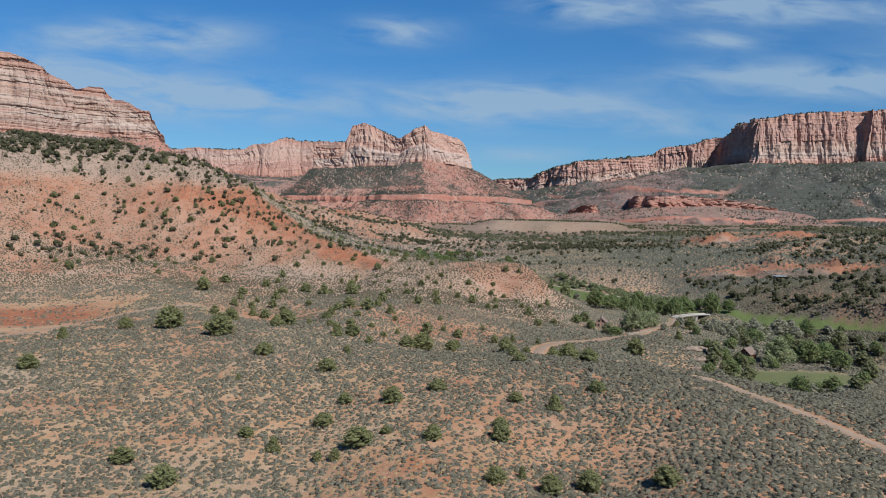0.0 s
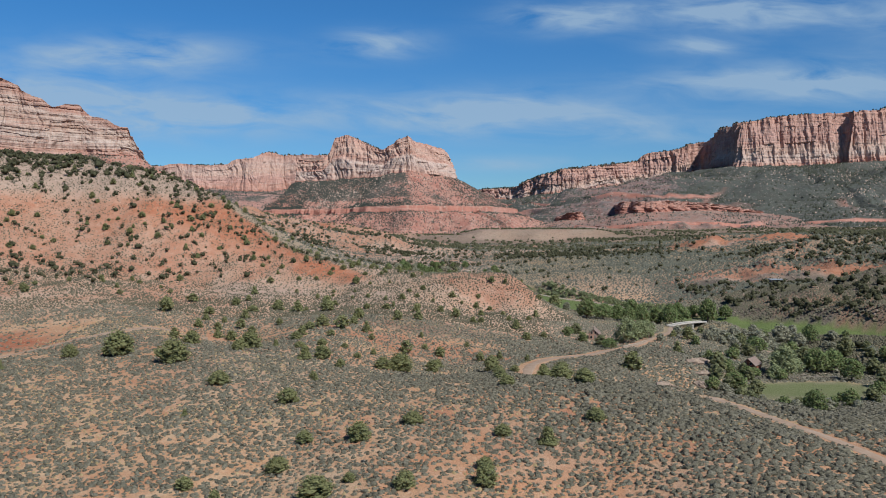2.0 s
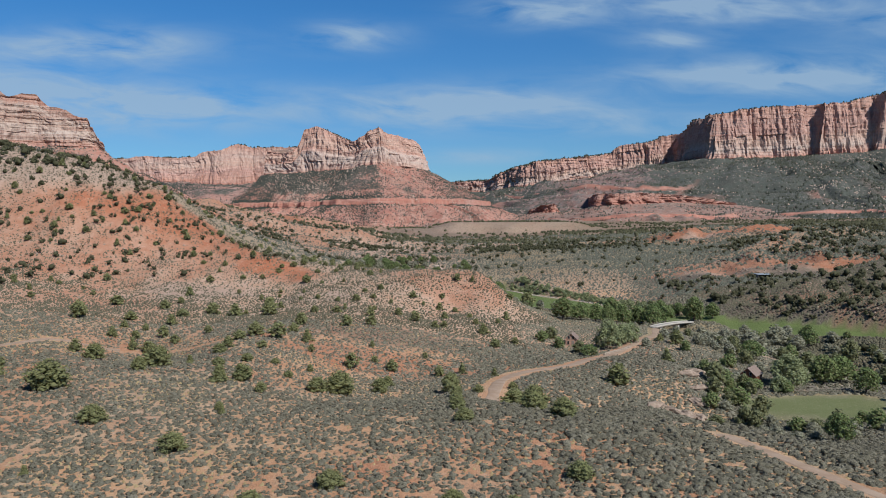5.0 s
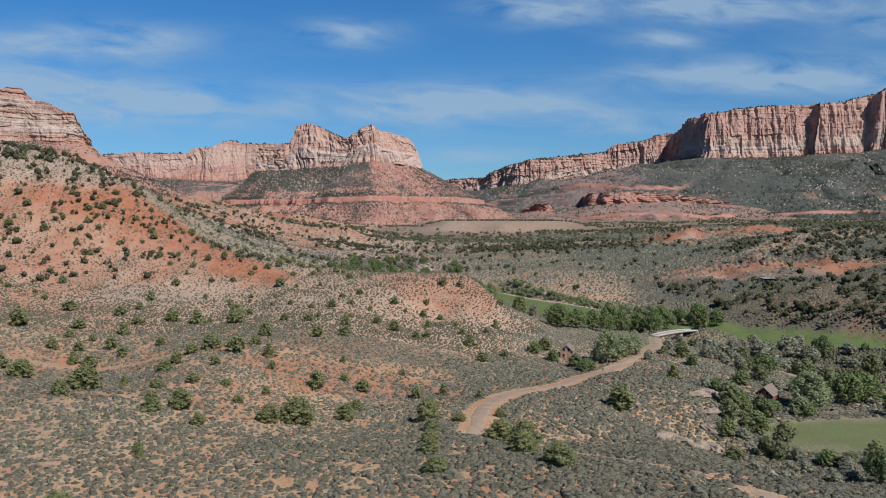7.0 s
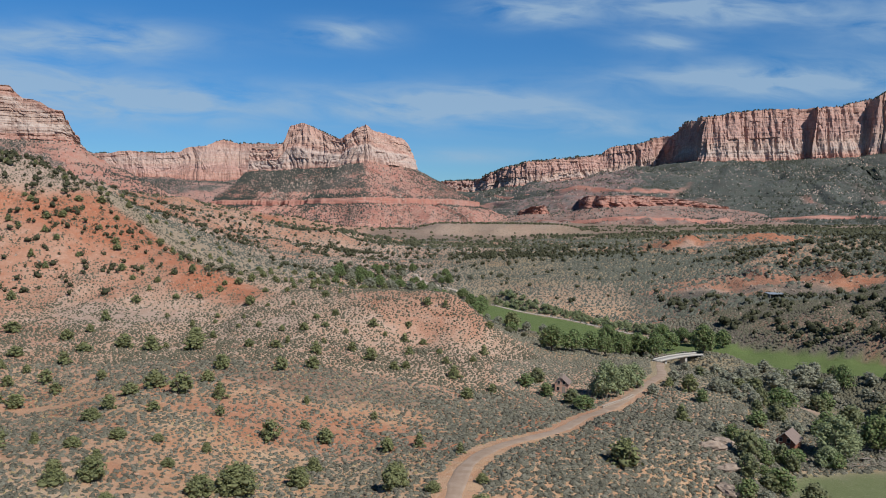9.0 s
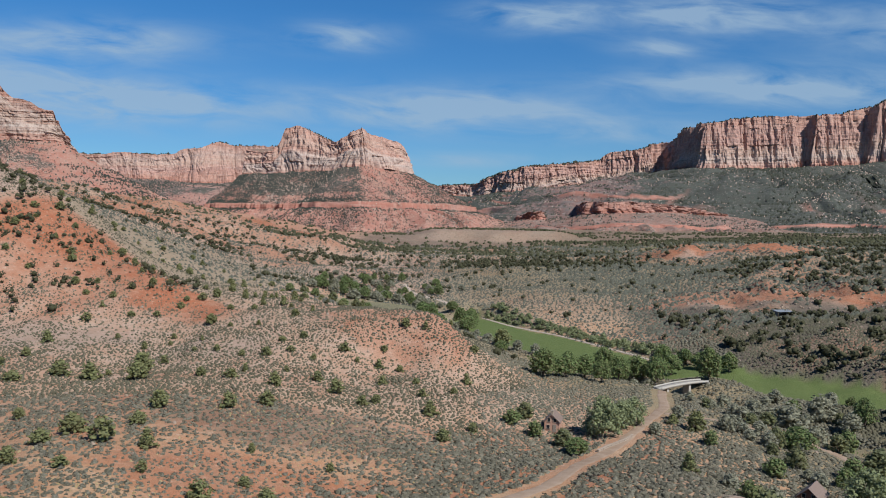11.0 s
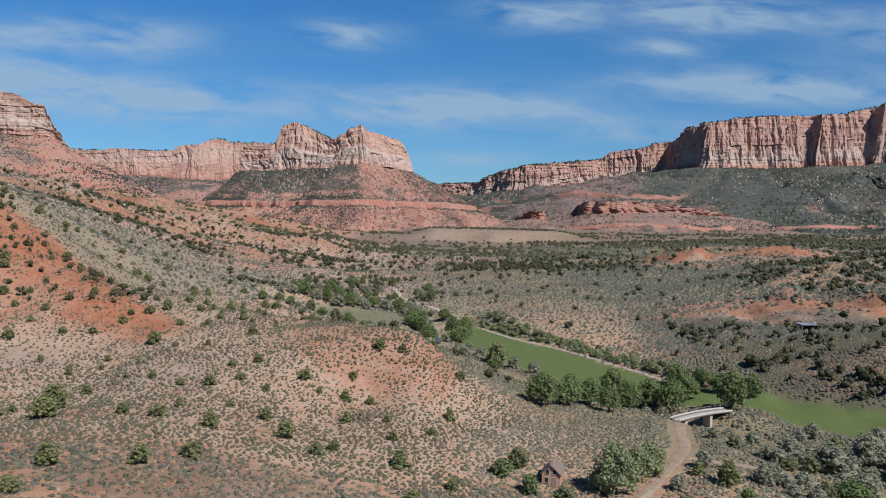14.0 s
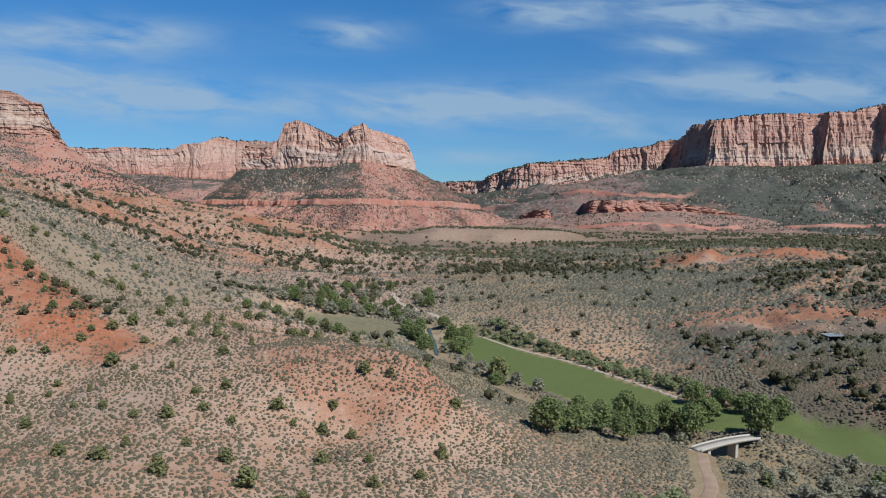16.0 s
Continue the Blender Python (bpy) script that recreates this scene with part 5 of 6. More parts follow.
def sage(name, y0, y1, step, wide, sprays, sides):
    p = jittered(y0, y1, step, lead=95 if y0 > 0 else 280)
    x, y = p.T
    n1, n2 = fbm(x / 22, y / 22, 3), fbm(x / 5 + 40, y / 5, 2)
    z = height(x, y)
    red, pale, grass, lawn, dark = soil_zones(x, y, z)
    d = np.where(y < 240, 0.55 + 0.55 * smooth(-0.35, 0.1, fbm(x / 3.2 + 11, y / 4.2, 2) + 0.25 * n1 + 0.25 * smooth(-10, 30, x)), 1.0 + 0.25 * n1 + 0.5 * n2) + 0.3 * smooth(-10, 30, x) - np.where(y > 430, 0.05, 0.25) * red - 0.15 * pale - 0.3 * red * (x < -60) * (y > 290) - 0.4 * red * (x > 130) + 0.3 * dark
    edge = np.interp(x, [-200, -150, -138, -123, -113, -102, -90, -78, -67, -50], [430, 405, 399, 397, 392, 388, 370, 354, 343, 330])
    d = np.where((x < -60) & (y > edge) & (y < 560), 0.7 * d, d)
    d = np.where((x < -130) & (y > 140) & (y < 215), 0.1, d)
    d = np.where(near_line(x, y, RED_BANK) < 19 + 6 * n1, 0.12 * d, d)
    d = d * (1 - 0.85 * blob(x, y, 275, 808, 80, 34))
    steep = np.hypot(height(x + 2, y) - z, height(x, y + 2) - z) / 2
    bare = smooth(0.14, 0.3, steep) * smooth(250, 235, y) * smooth(45, 25, x)
    d = np.maximum(d, 0.85 * bare)
    keep = (tr.random(len(x)) < d) & (spot_clear(x, y) > 2.2) & (lawn < 0.2) & (np.hypot((x + 27) / 34, (y - 505) / 30) > 1.05)
    P = np.c_[x, y, z][keep]
    W = wide * (0.55 + 0.75 * tr.random(len(P)) ** 1.2) * np.where(P[:, 1] > 250, 1 + 0.45 * smooth(95, 140, P[:, 0]), 1 + 0.3 * smooth(-15, 20, P[:, 0]))
    W = W * (1 - 0.26 * bare[keep])
    H = W * (0.28 + 0.18 * tr.random(len(P)))
    H = H * (1.0 if y0 < 200 else 1.4)
    grey = (P[:, 0] > 30 + 14 * vnoise(P[:, 0] / 30, P[:, 1] / 30)) & (P[:, 0] < 130)
    if 200 < y0 < 400:
        tufts(name.replace("sagebrush", "sagebrush_bank"), P[grey], W[grey] * 1.15, H[grey] * 0.9, sage_leaf, "dense silver-grey sagebrush on the bank by the road", "sagebrush", sprays, tr, 5)
        P, W, H = P[~grey], W[~grey], H[~grey]
    if sides:
        tufts(name, P, W, H, slope_leaf if y0 > 200 else sage_leaf, "grey-green sagebrush scattered over reddish soil", "sagebrush", sprays, tr, sides)
    else:
        clumps(name, P, W, H * 0.9, far_sage_leaf if y0 > 400 else slope_leaf, "grey-green sagebrush scattered over reddish soil", "sagebrush", 4, 1, 0.3, tr)


sage("sagebrush", 18, 140, 0.92, 0.98, 2, 5)
sage("sagebrush_flat", 140, 240, 1.02, 1.04, 2, 5)
sage("sagebrush_slope", 240, 310, 0.98, 0.82, 0, 4)
sage("sagebrush_knoll", 310, 430, 1.25, 1.0, 0, 0)
sage("sagebrush_behind", -150, 18, 1.9, 1.3, 0, 0)
sage("sagebrush_far", 430, 800, 2.7, 1.9, 0, 0)
sage("sagebrush_distant", 800, 1350, 5.6, 3.0, 0, 0)


def dry_grass():
    """Straw-coloured bunch grass between the sagebrush on the flat."""
    p = jittered(18, 235, 1.5)
    x, y = p.T
    keep = (tr.random(len(x)) < np.clip(0.22 + 0.9 * fbm(x / 18 + 3, y / 18, 3), 0.05, 0.95)) & (spot_clear(x, y) > 1.8)
    P = np.c_[x, y, height(x, y)][keep]
    W = tr.uniform(0.35, 0.8, len(P))
    clumps("dry_grass", P, W, W * 0.5, straw, "straw-yellow bunch grass between sagebrush", "grass", 5, 1, 0.5, tr)


straw = make_leaf_material("straw_grass", (0.30, 0.225, 0.12), (0.46, 0.36, 0.20))
dry_grass()


def scatter_trees():
    """Junipers past the counted ones."""
    n = 150000
    y = 240 * np.exp(tr.random(n) * 2.1)
    x = (tr.random(n) * 2 - 1) * (0.66 * (y + 60))
    z = height(x, y)
    n1, n2 = fbm(x / 70, y / 70, 3), fbm(x / 22 + 7, y / 22, 2)
    red, pale, grass, lawn, dark = soil_zones(x, y, z)
    def belt(cx, cy, rx, ry):
        return smooth(1.2, 0.6, np.hypot((x - cx) / rx, (y - cy) / ry) + 0.35 * n1 + 0.2 * n2)
    per = 1 / 330 * (1 + 1.1 * n1 + 0.9 * n2)
    per = np.where(y > 900, 1 / 420 * (1 + 1.6 * n1 + 0.9 * n2), per)
    per = np.where((x > 30) & (x < 225) & (y > 490) & (y < 720), 1 / 900, per)
    for cx, cy, rx, ry, gap in ((130, 850, 110, 95, 48), (60, 1180, 130, 120, 80), (560, 1330, 260, 170, 60), (330, 1420, 180, 70, 70), (260, 580, 60, 42, 26), (300, 660, 95, 50, 30), (345, 760, 90, 55, 40), (232, 640, 40, 36, 60), (-225, 740, 70, 90, 55),
                                (-172, 690, 35, 60, 50), (-92, 830, 45, 75, 50), (-300, 900, 60, 60, 80), (-140, 1120, 90, 70, 90), (440, 1000, 90, 60, 60), (400, 820, 90, 50, 70)):
        per = np.maximum(per, belt(cx, cy, rx, ry) / gap)
    per = np.where((x < -70) & (y < 560), 1 / 45 * (1 + 0.9 * n1 + 0.9 * n2), per)
    per = np.where((x < -90) & (y < 560) & (z > 66), 1 / 26 * (1 + 0.6 * n2), per)
    per = np.where((x > 132) & (y < 520), 1 / 34 * (1 + 1.0 * n1 + 0.8 * n2), per)
    per = np.where((x > -70) & (x < 20) & (y > 520) & (y < 720), 1 / 220 * (0.9 + 1.2 * n2), per)
    per = np.where((y < 340) & (x > -112) & (x < 130), 0, per)
    per = np.where((y < 355) & (x > -75) & (x < 130), 0, per)
    per = np.where((y < 330) & (x < 60), per * (z > 14), per)
    per = np.where((x > -40) & (x < 240) & (y > 1510) & (y < 1660), per * 0.12, per)
    per = np.where((y > 1640) & (n2 > 0), np.maximum(per, 1 / 260), per)
    per = np.where(near_line(x, y, RED_BANK) < 20 + 6 * n1, per * 0.12, per) * (1 - 0.92 * blob(x, y, 272, 800, 85, 45))
    per = np.where((x > 150) & (y > 385) & (y < 450), per * 0.5, per)
    edge = np.interp(x, [-200, -150, -138, -123, -113, -102, -90, -78, -67, -50], [430, 405, 399, 397, 392, 388, 370, 354, 343, 330])
    per = np.where((x < -60) & (y > edge) & (y < 520) & (z < 60), per * 0.12, per)
    per = per * np.where(grass > 0.7, 0.4, 1) * (1 - np.where((y > 640) | (x > 130), 0.85, 0.35) * red)
    area = (y + 60) * 0.66 * 2 * y * 2.1 / n
    ok = (tr.random(n) < per * area) & (lawn < 0.1) & (spot_clear(x, y) > 4) & (np.hypot((x + 27) / 34, (y - 505) / 30) > 1.15)
    P = np.c_[x, y, z][ok]
    W = tr.uniform(2.4, 5.0, len(P)) * np.where(P[:, 1] > 800, 1.2, 1) * np.where((P[:, 0] < -70) & (P[:, 1] < 640) & (P[:, 2] < 66), tr.uniform(0.4, 0.9, len(P)), 1)
    near = P[:, 1] < 980
    iv, fi = ico()
    clumps("far_juniper_wood", P[~near], W[~near] * 1.1, W[~near] * 0.8, far_leaf, "far dark green junipers across the valley floor", "juniper", 6, 2, 0.4, tr)
    for sel, name, reps, quads in ((near, "juniper_wood", 2, 22),):
        Q, w = P[sel], W[sel]
        m = len(Q)
        V, F, n0 = [], [], 0
        for k in range(reps):
            off = (tr.random((m, 3)) - 0.5) * [0.5, 0.5, 0.5] + [0, 0, 0.36]
            rad = (0.29 if reps > 1 else 0.5) * (0.8 + 0.4 * tr.random((m, 1, 1)))
            v = iv[None] * (0.6 + 0.75 * tr.random((m, len(iv), 1))) * rad + off[:, None]
            V.append((v * (w[:, None, None] * [1, 1, 0.95]) + Q[:, None]).reshape(-1, 3))
            F.append((np.arange(m)[:, None, None] * len(iv) + fi[None]).reshape(-1, 3) + n0)
            n0 += m * len(iv)
        d = tr.normal(size=(m, quads, 3))
        d /= np.linalg.norm(d, axis=2)[..., None]
        d[..., 2] = np.abs(d[..., 2]) * 0.9
        c = d * (0.36 + 0.2 * tr.random((m, quads, 1))) + [0, 0, 0.34]
        a = np.cross(d, tr.normal(size=(m, quads, 3)))
        a /= np.linalg.norm(a, axis=2)[..., None]
        b = np.cross(a, d + 0.6 * tr.normal(size=(m, quads, 3)))
        s = 0.105 * (0.6 + 0.8 * tr.random((m, quads, 1)))
        q = np.stack([c - a * s, c + a * s - b * s * 0.3, c + b * s * 1.2], 2)
        V.append((q * (w[:, None, None, None] * [1, 1, 0.95]) + Q[:, None, None]).reshape(-1, 3))
        F.append(np.arange(m * quads * 3).reshape(-1, 3) + n0)
        ob = mesh_object(name, np.concatenate(V), np.concatenate(F), far_leaf, flat=True)
        tagged(ob, "scattered dark green junipers over the far slopes", "juniper", kind="stuff")


scatter_trees()


def scree_scrub(name, count, size, label, low=0.0, high=1.0, lean=lambda p: np.ones(len(p))):
    """Dark shrubs on the scree of a scarp."""
    tal, on = TALUS[name]
    R, C, _ = tal.shape
    i, j = tr.integers(int(low * R), int(high * (R - 1)), count), tr.integers(0, C - 1, count)
    a, b = tr.random((count, 1)), tr.random((count, 1))
    P = (tal[i, j] * (1 - a) + tal[i + 1, j] * a) * (1 - b) + (tal[i, j + 1] * (1 - a) + tal[i + 1, j + 1] * a) * b
    ok = (on[i, j] < 0.5) & (tr.random(count) < lean(P)) & (tr.random(count) < np.clip(0.45 + 0.9 * fbm(P[:, 0] / 150, P[:, 1] / 150, 3), 0.08, 1)) & (P[:, 2] > height(P[:, 0], P[:, 1]) + 1)
    P = P[ok]
    W = size * tr.uniform(0.6, 1.3, len(P))
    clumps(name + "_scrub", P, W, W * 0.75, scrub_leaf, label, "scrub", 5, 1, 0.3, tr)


scree_scrub("mesa", 80000, 3.3, "dark shrubs dotting the scree below the mesa", lean=lambda p: 0.4 + 0.6 * smooth(-170, -220, p[:, 0] + 0.12 * (p[:, 1] - 2300)))
scree_scrub("right_cliff", 95000, 7.6, "dark wooded scrub on the long scree slope")
scree_scrub("red_bench", 5000, 5.0, "dark shrubs on the scree of the red bench")
scree_scrub("far_cliff", 9000, 7.5, "dark scrub on distant canyon slopes")
scree_scrub("left_back_ridge", 12000, 5.5, "dark scrub below the distant plateau")
scree_scrub("left_cliff", 60000, 3.4, "dark shrubs on red scree below the layered cliff")

def scree_boulders(name, count, size, mat, label):
    """Pale fallen blocks on the scree of a scarp."""
    tal, on = TALUS[name]
    R, C, _ = tal.shape
    i, j = tr.integers(3, R - 1, count), tr.integers(0, C - 1, count)
    P = tal[i, j] + tr.random((count, 1)) * (tal[i - 1, j] - tal[i, j]) + tr.random((count, 1)) * (tal[i, j + 1] - tal[i, j])
    P = P[(tr.random(count) < np.clip(0.35 + 0.9 * fbm(P[:, 0] / 110 + 5, P[:, 1] / 110, 3), 0.04, 1)) & (P[:, 2] > height(P[:, 0], P[:, 1]) + 1)]
    W = size * (0.5 + 1.1 * tr.random(len(P)) ** 2)
    clumps(name + "_boulders", P, W, W * 0.7, mat, label, "boulders", 5, 1, 0.35, tr)


def rim_trees(name, count, size, label):
    """Small trees along the edge of a plateau."""
    top = TOPS[name]
    R, C, _ = top.shape
    i, j = tr.integers(0, R - 1, count), tr.integers(0, C - 1, count)
    P = top[i, j] + tr.random((count, 1)) * (top[i + 1, j] - top[i, j]) + tr.random((count, 1)) * (top[i, j + 1] - top[i, j])
    P = P[tr.random(count) < np.clip(0.4 + 0.9 * fbm(P[:, 0] / 90, P[:, 1] / 90, 2), 0.03, 1)]
    W = size * tr.uniform(0.6, 1.3, len(P))
    clumps(name + "_rim_trees", P, W, W * 1.0, scrub_leaf, label, "trees", 5, 2, 0.35, tr)


scree_boulder_rock = make_leaf_material("scree_block_sandstone", (0.26, 0.185, 0.15), (0.38, 0.30, 0.25), thin=0.0)
scree_boulders("mesa", 9000, 3.6, scree_boulder_rock, "pale sandstone blocks fallen below the mesa")
scree_boulders("right_cliff", 42000, 5.0, scree_boulder_rock, "pale sandstone blocks fallen on the long scree slope")
scree_boulders("left_cliff", 9000, 3.0, scree_boulder_rock, "pale blocks fallen below the layered cliff")
rim_trees("right_cliff", 2600, 7.5, "small dark trees along the rim of the red cliff")
rim_trees("far_cliff", 1500, 9.0, "small dark trees on the distant plateau")
rim_trees("left_back_ridge", 900, 6.0, "small dark trees on the distant banded plateau")
rim_trees("mesa", 500, 4.0, "sparse shrubs on top of the mesa")


# ---- buildings, bridge and fences ----
def plain_material(name, a, b_, scale=3.0, rough=0.85, metal=0.0):
    m, n, l, b = material(name, rough, 0.25)
    b.inputs["Metallic"].default_value = metal
    f = noise_tex(n, l, scale, 5, 0.65, place_coord(n))
    l.new(mixc(n, l, remap(n, l, f, 0.3, 0.7), a, b_), b.inputs["Base Color"])
    bump(n, l, b, f, 0.3, 0.03)
    return m


adobe = plain_material("rose_brick", (0.321, 0.175, 0.124), (0.38, 0.226, 0.161), 5)
red_wood = plain_material("red_stained_wood", (0.161, 0.062, 0.036), (0.219, 0.088, 0.055), 4)
shingle = plain_material("brown_shingle", (0.124, 0.088, 0.073), (0.197, 0.146, 0.124), 6)
pale_stone = plain_material("pale_stone", (0.23, 0.18, 0.14), (0.30, 0.24, 0.19), 2)
concrete = plain_material("weathered_concrete", (0.27, 0.245, 0.215), (0.36, 0.33, 0.29), 3)
steel_roof = plain_material("blue_grey_metal_roof", (0.17, 0.19, 0.21), (0.22, 0.24, 0.26), 2, 0.6, 0.2)
old_wood = plain_material("grey_timber", (0.146, 0.117, 0.095), (0.234, 0.197, 0.161), 6)
dark_glass = plain_material("dark_window_glass", (0.015, 0.018, 0.022), (0.026, 0.029, 0.033), 1, 0.15)
ledge_rock = plain_material("ledge_sandstone", (0.17, 0.12, 0.09), (0.28, 0.215, 0.165), 0.9)


def block(sx, sy, sz, at, turn=0.0, bevel=0.04, tilt=0.0):
    """A bevelled block as vertices and faces, its base centre at the place."""
    bm = bmesh.new()
    bmesh.ops.create_cube(bm, size=1)
    bmesh.ops.scale(bm, vec=(sx, sy, sz), verts=bm.verts)
    bmesh.ops.bevel(bm, geom=bm.edges[:], offset=min(bevel, 0.3 * min(sx, sy, sz)), segments=1, affect='EDGES')
    m = Matrix.Translation(at) @ Matrix.Rotation(turn, 4, 'Z') @ Matrix.Rotation(tilt, 4, 'X') @ Matrix.Translation((0, 0, sz / 2))
    bmesh.ops.transform(bm, matrix=m, verts=bm.verts)
    return bm


def bm_part(name, bm, mat, parent, label=""):
    me = bpy.data.meshes.new(name)
    bm.to_mesh(me)
    bm.free()
    me.materials.append(mat)
    ob = new(name, me)
    ob.parent = parent
    if label:
        tagged(ob, label)
    return ob


def gable_body(w, d, eave, ridge):
    """Walls of a gabled house, the ridge along y."""
    bm = bmesh.new()
    for y in (-d / 2, d / 2):
        for x, z in ((-w / 2, -0.4), (w / 2, -0.4), (w / 2, eave), (0, ridge), (-w / 2, eave)):
            bm.verts.new((x, y, z))
    bm.verts.ensure_lookup_table()
    v = bm.verts
    bm.faces.new([v[i] for i in (0, 1, 2, 3, 4)])
    bm.faces.new([v[i] for i in (9, 8, 7, 6, 5)])
    for k in range(5):
        bm.faces.new((v[(k + 1) % 5], v[k], v[k + 5], v[(k + 1) % 5 + 5]))
    return bm


def roof_half(w, d, eave, ridge, side, over=0.35, thick=0.16):
    bm = bmesh.new()
    run = w / 2 + over
    drop = (ridge - eave) * run / (w / 2)
    for y in (-d / 2 - over, d / 2 + over):
        for x, z in ((0, ridge + 0.03), (side * run, ridge - drop + 0.03), (side * run, ridge - drop + thick), (0, ridge + thick + 0.05)):
            bm.verts.new((x, y, z))
    bm.verts.ensure_lookup_table()
    v = bm.verts
    for q in ((0, 1, 2, 3), (7, 6, 5, 4), (0, 4, 5, 1), (1, 5, 6, 2), (2, 6, 7, 3), (3, 7, 4, 0)):
        bm.faces.new([v[i] for i in q])
    bmesh.ops.recalc_face_normals(bm, faces=bm.faces)
    return bm


def window(parent, x, y, z, w, h, frame_mat, name="window"):
    pane = bm_part(name, block(w, 0.06, h, (x, y, z)), dark_glass, parent)
    for dx in (-w / 2 - 0.05, w / 2 + 0.05):
        bm_part("jamb", block(0.1, 0.14, h + 0.1, (x + dx, y - 0.01, z - 0.05), bevel=0.01), frame_mat, pane)
    bm_part("lintel", block(w + 0.3, 0.16, 0.12, (x, y - 0.01, z + h), bevel=0.01), frame_mat, pane)
    bm_part("sill", block(w + 0.3, 0.2, 0.08, (x, y - 0.02, z - 0.1), bevel=0.01), frame_mat, pane)


def house(name, label, x, y, turn, w, d, eave, ridge, wall, chimney, group=""):
    root = new(name)
    bm_part("wall", gable_body(w, d, eave, ridge), wall, root)
    for s in (-1, 1):
        bm_part("roof", roof_half(w, d, eave, ridge, s), shingle, root, "brown shingle roof slope")
    if chimney:
        bm_part("chimney", block(0.7, 0.7, 1.5, (0, -d / 2 + 0.45, ridge - 0.5)), pale_stone, root, "pale stone chimney")
        bm_part("chimney_cap", block(0.9, 0.9, 0.14, (0, -d / 2 + 0.45, ridge + 1.0)), pale_stone, root)
    f = -d / 2 - 0.02
    for sx in (-1, 1):
        window(root, sx * w * 0.2, f, eave * 0.98, 0.62, 0.85, pale_stone)
    window(root, -w * 0.24, f, 0.75, 0.65, 0.95, pale_stone)
    door = bm_part("door", block(0.9, 0.08, 1.9, (w * 0.18, f, 0.0)), old_wood, root, "weathered plank door")
    bm_part("handle", block(0.08, 0.1, 0.08, (w * 0.18 + 0.32, f - 0.05, 0.95), bevel=0.01), concrete, door)
    root.matrix_basis = pose(x, y, ground_z(x, y), 0, 0, turn)
    return tagged(root, label, "house", group)


house("cottage", "small rose-brick gabled cottage half hidden by willows", 39.5, 258, -16, 3.6, 5.4, 2.6, 4.2, adobe, True)
house("cabin", "dark red wooden gabled cabin among valley trees", 86, 219, -38, 4.4, 6.0, 2.6, 4.5, red_wood, False)


def shed(x, y, turn):
    root = new("shed")
    for sx in (-1, 1):
        for sy in (-1, 1):
            bm_part("post", block(0.25, 0.25, 2.6, (sx * 4.0, sy * 2.0, -0.2)), old_wood, root)
    bm_part("roof", block(9.0, 5.2, 0.15, (0, 0, 2.5), tilt=0.10), steel_roof, root, "blue-grey metal roof sheet")
    bm_part("back_wall", block(8.4, 0.12, 2.4, (0, 2.1, -0.1)), old_wood, root)
    bm_part("side_wall", block(0.12, 4.0, 2.3, (-4.1, 0, -0.1)), old_wood, root)
    root.matrix_basis = pose(x, y, ground_z(x, y), 0, 0, turn)
    tagged(root, "open timber shed with a blue-grey metal roof", "shed")


shed(178, 450, 12)


def bridge(a, b):
    root = new("bridge")
    ax, ay, bx, by = *a, *b
    L = math.hypot(bx - ax, by - ay)
    n = 24
    rise, climb = 0.5, 0.9

    def beam(name, off, w, lo, hi, mat, label=""):
        V = []
        for k in range(n + 1):
            t = k / n
            z = rise * math.sin(math.pi * t) ** 0.8 + 0.25 + climb * (t - 0.5)
            for s, q in ((-1, lo), (1, lo), (1, hi), (-1, hi)):
                V.append((t * L - L / 2, off + s * w / 2, z + q))
        F = [(4 * k + i, 4 * k + (i + 1) % 4, 4 * k + 4 + (i + 1) % 4, 4 * k + 4 + i) for k in range(n) for i in range(4)]
        F += [(3, 2, 1, 0), (4 * n, 4 * n + 1, 4 * n + 2, 4 * n + 3)]
        part(name, np.array(V), np.array(F), mat, root, label, flat=True)

    beam("deck", 0, 3.4, -0.35, 0.0, concrete, "pale concrete bridge deck")
    for s in (-1, 1):
        beam("kerb", s * 1.75, 0.3, -0.4, 0.4, concrete)
    for k in range(9):
        t = (k + 0.5) / 9
        bm_part("post", block(0.1, 0.1, 0.75, (t * L - L / 2, 1.75, rise * math.sin(math.pi * t) ** 0.8 + 0.5 + climb * (t - 0.5)), bevel=0.01), old_wood, root)
    beam("rail", 1.75, 0.08, 0.95, 1.05, old_wood, "grey timber hand rail")
    for t in (0.16, 0.62):
        bm_part("pier", block(1.0, 2.8, 4.2, ((t - 0.5) * L, 0, rise * math.sin(math.pi * t) - 4.25 + climb * (t - 0.5))), concrete, root)
    for t in (0.0, 1.0):
        bm_part("abutment", block(1.4, 3.8, 3.2, ((t - 0.5) * L, 0, -3.3 + climb * (t - 0.5))), concrete, root)
    z = ground_z(ax, ay) + climb / 2
    root.matrix_basis = pose((ax + bx) / 2, (ay + by) / 2, z, 0, 0, math.degrees(math.atan2(by - ay, bx - ax)))
    tagged(root, "narrow arched concrete footbridge with timber rails over the wash", "bridge")


bridge((84, 326.5), (103, 336.5))


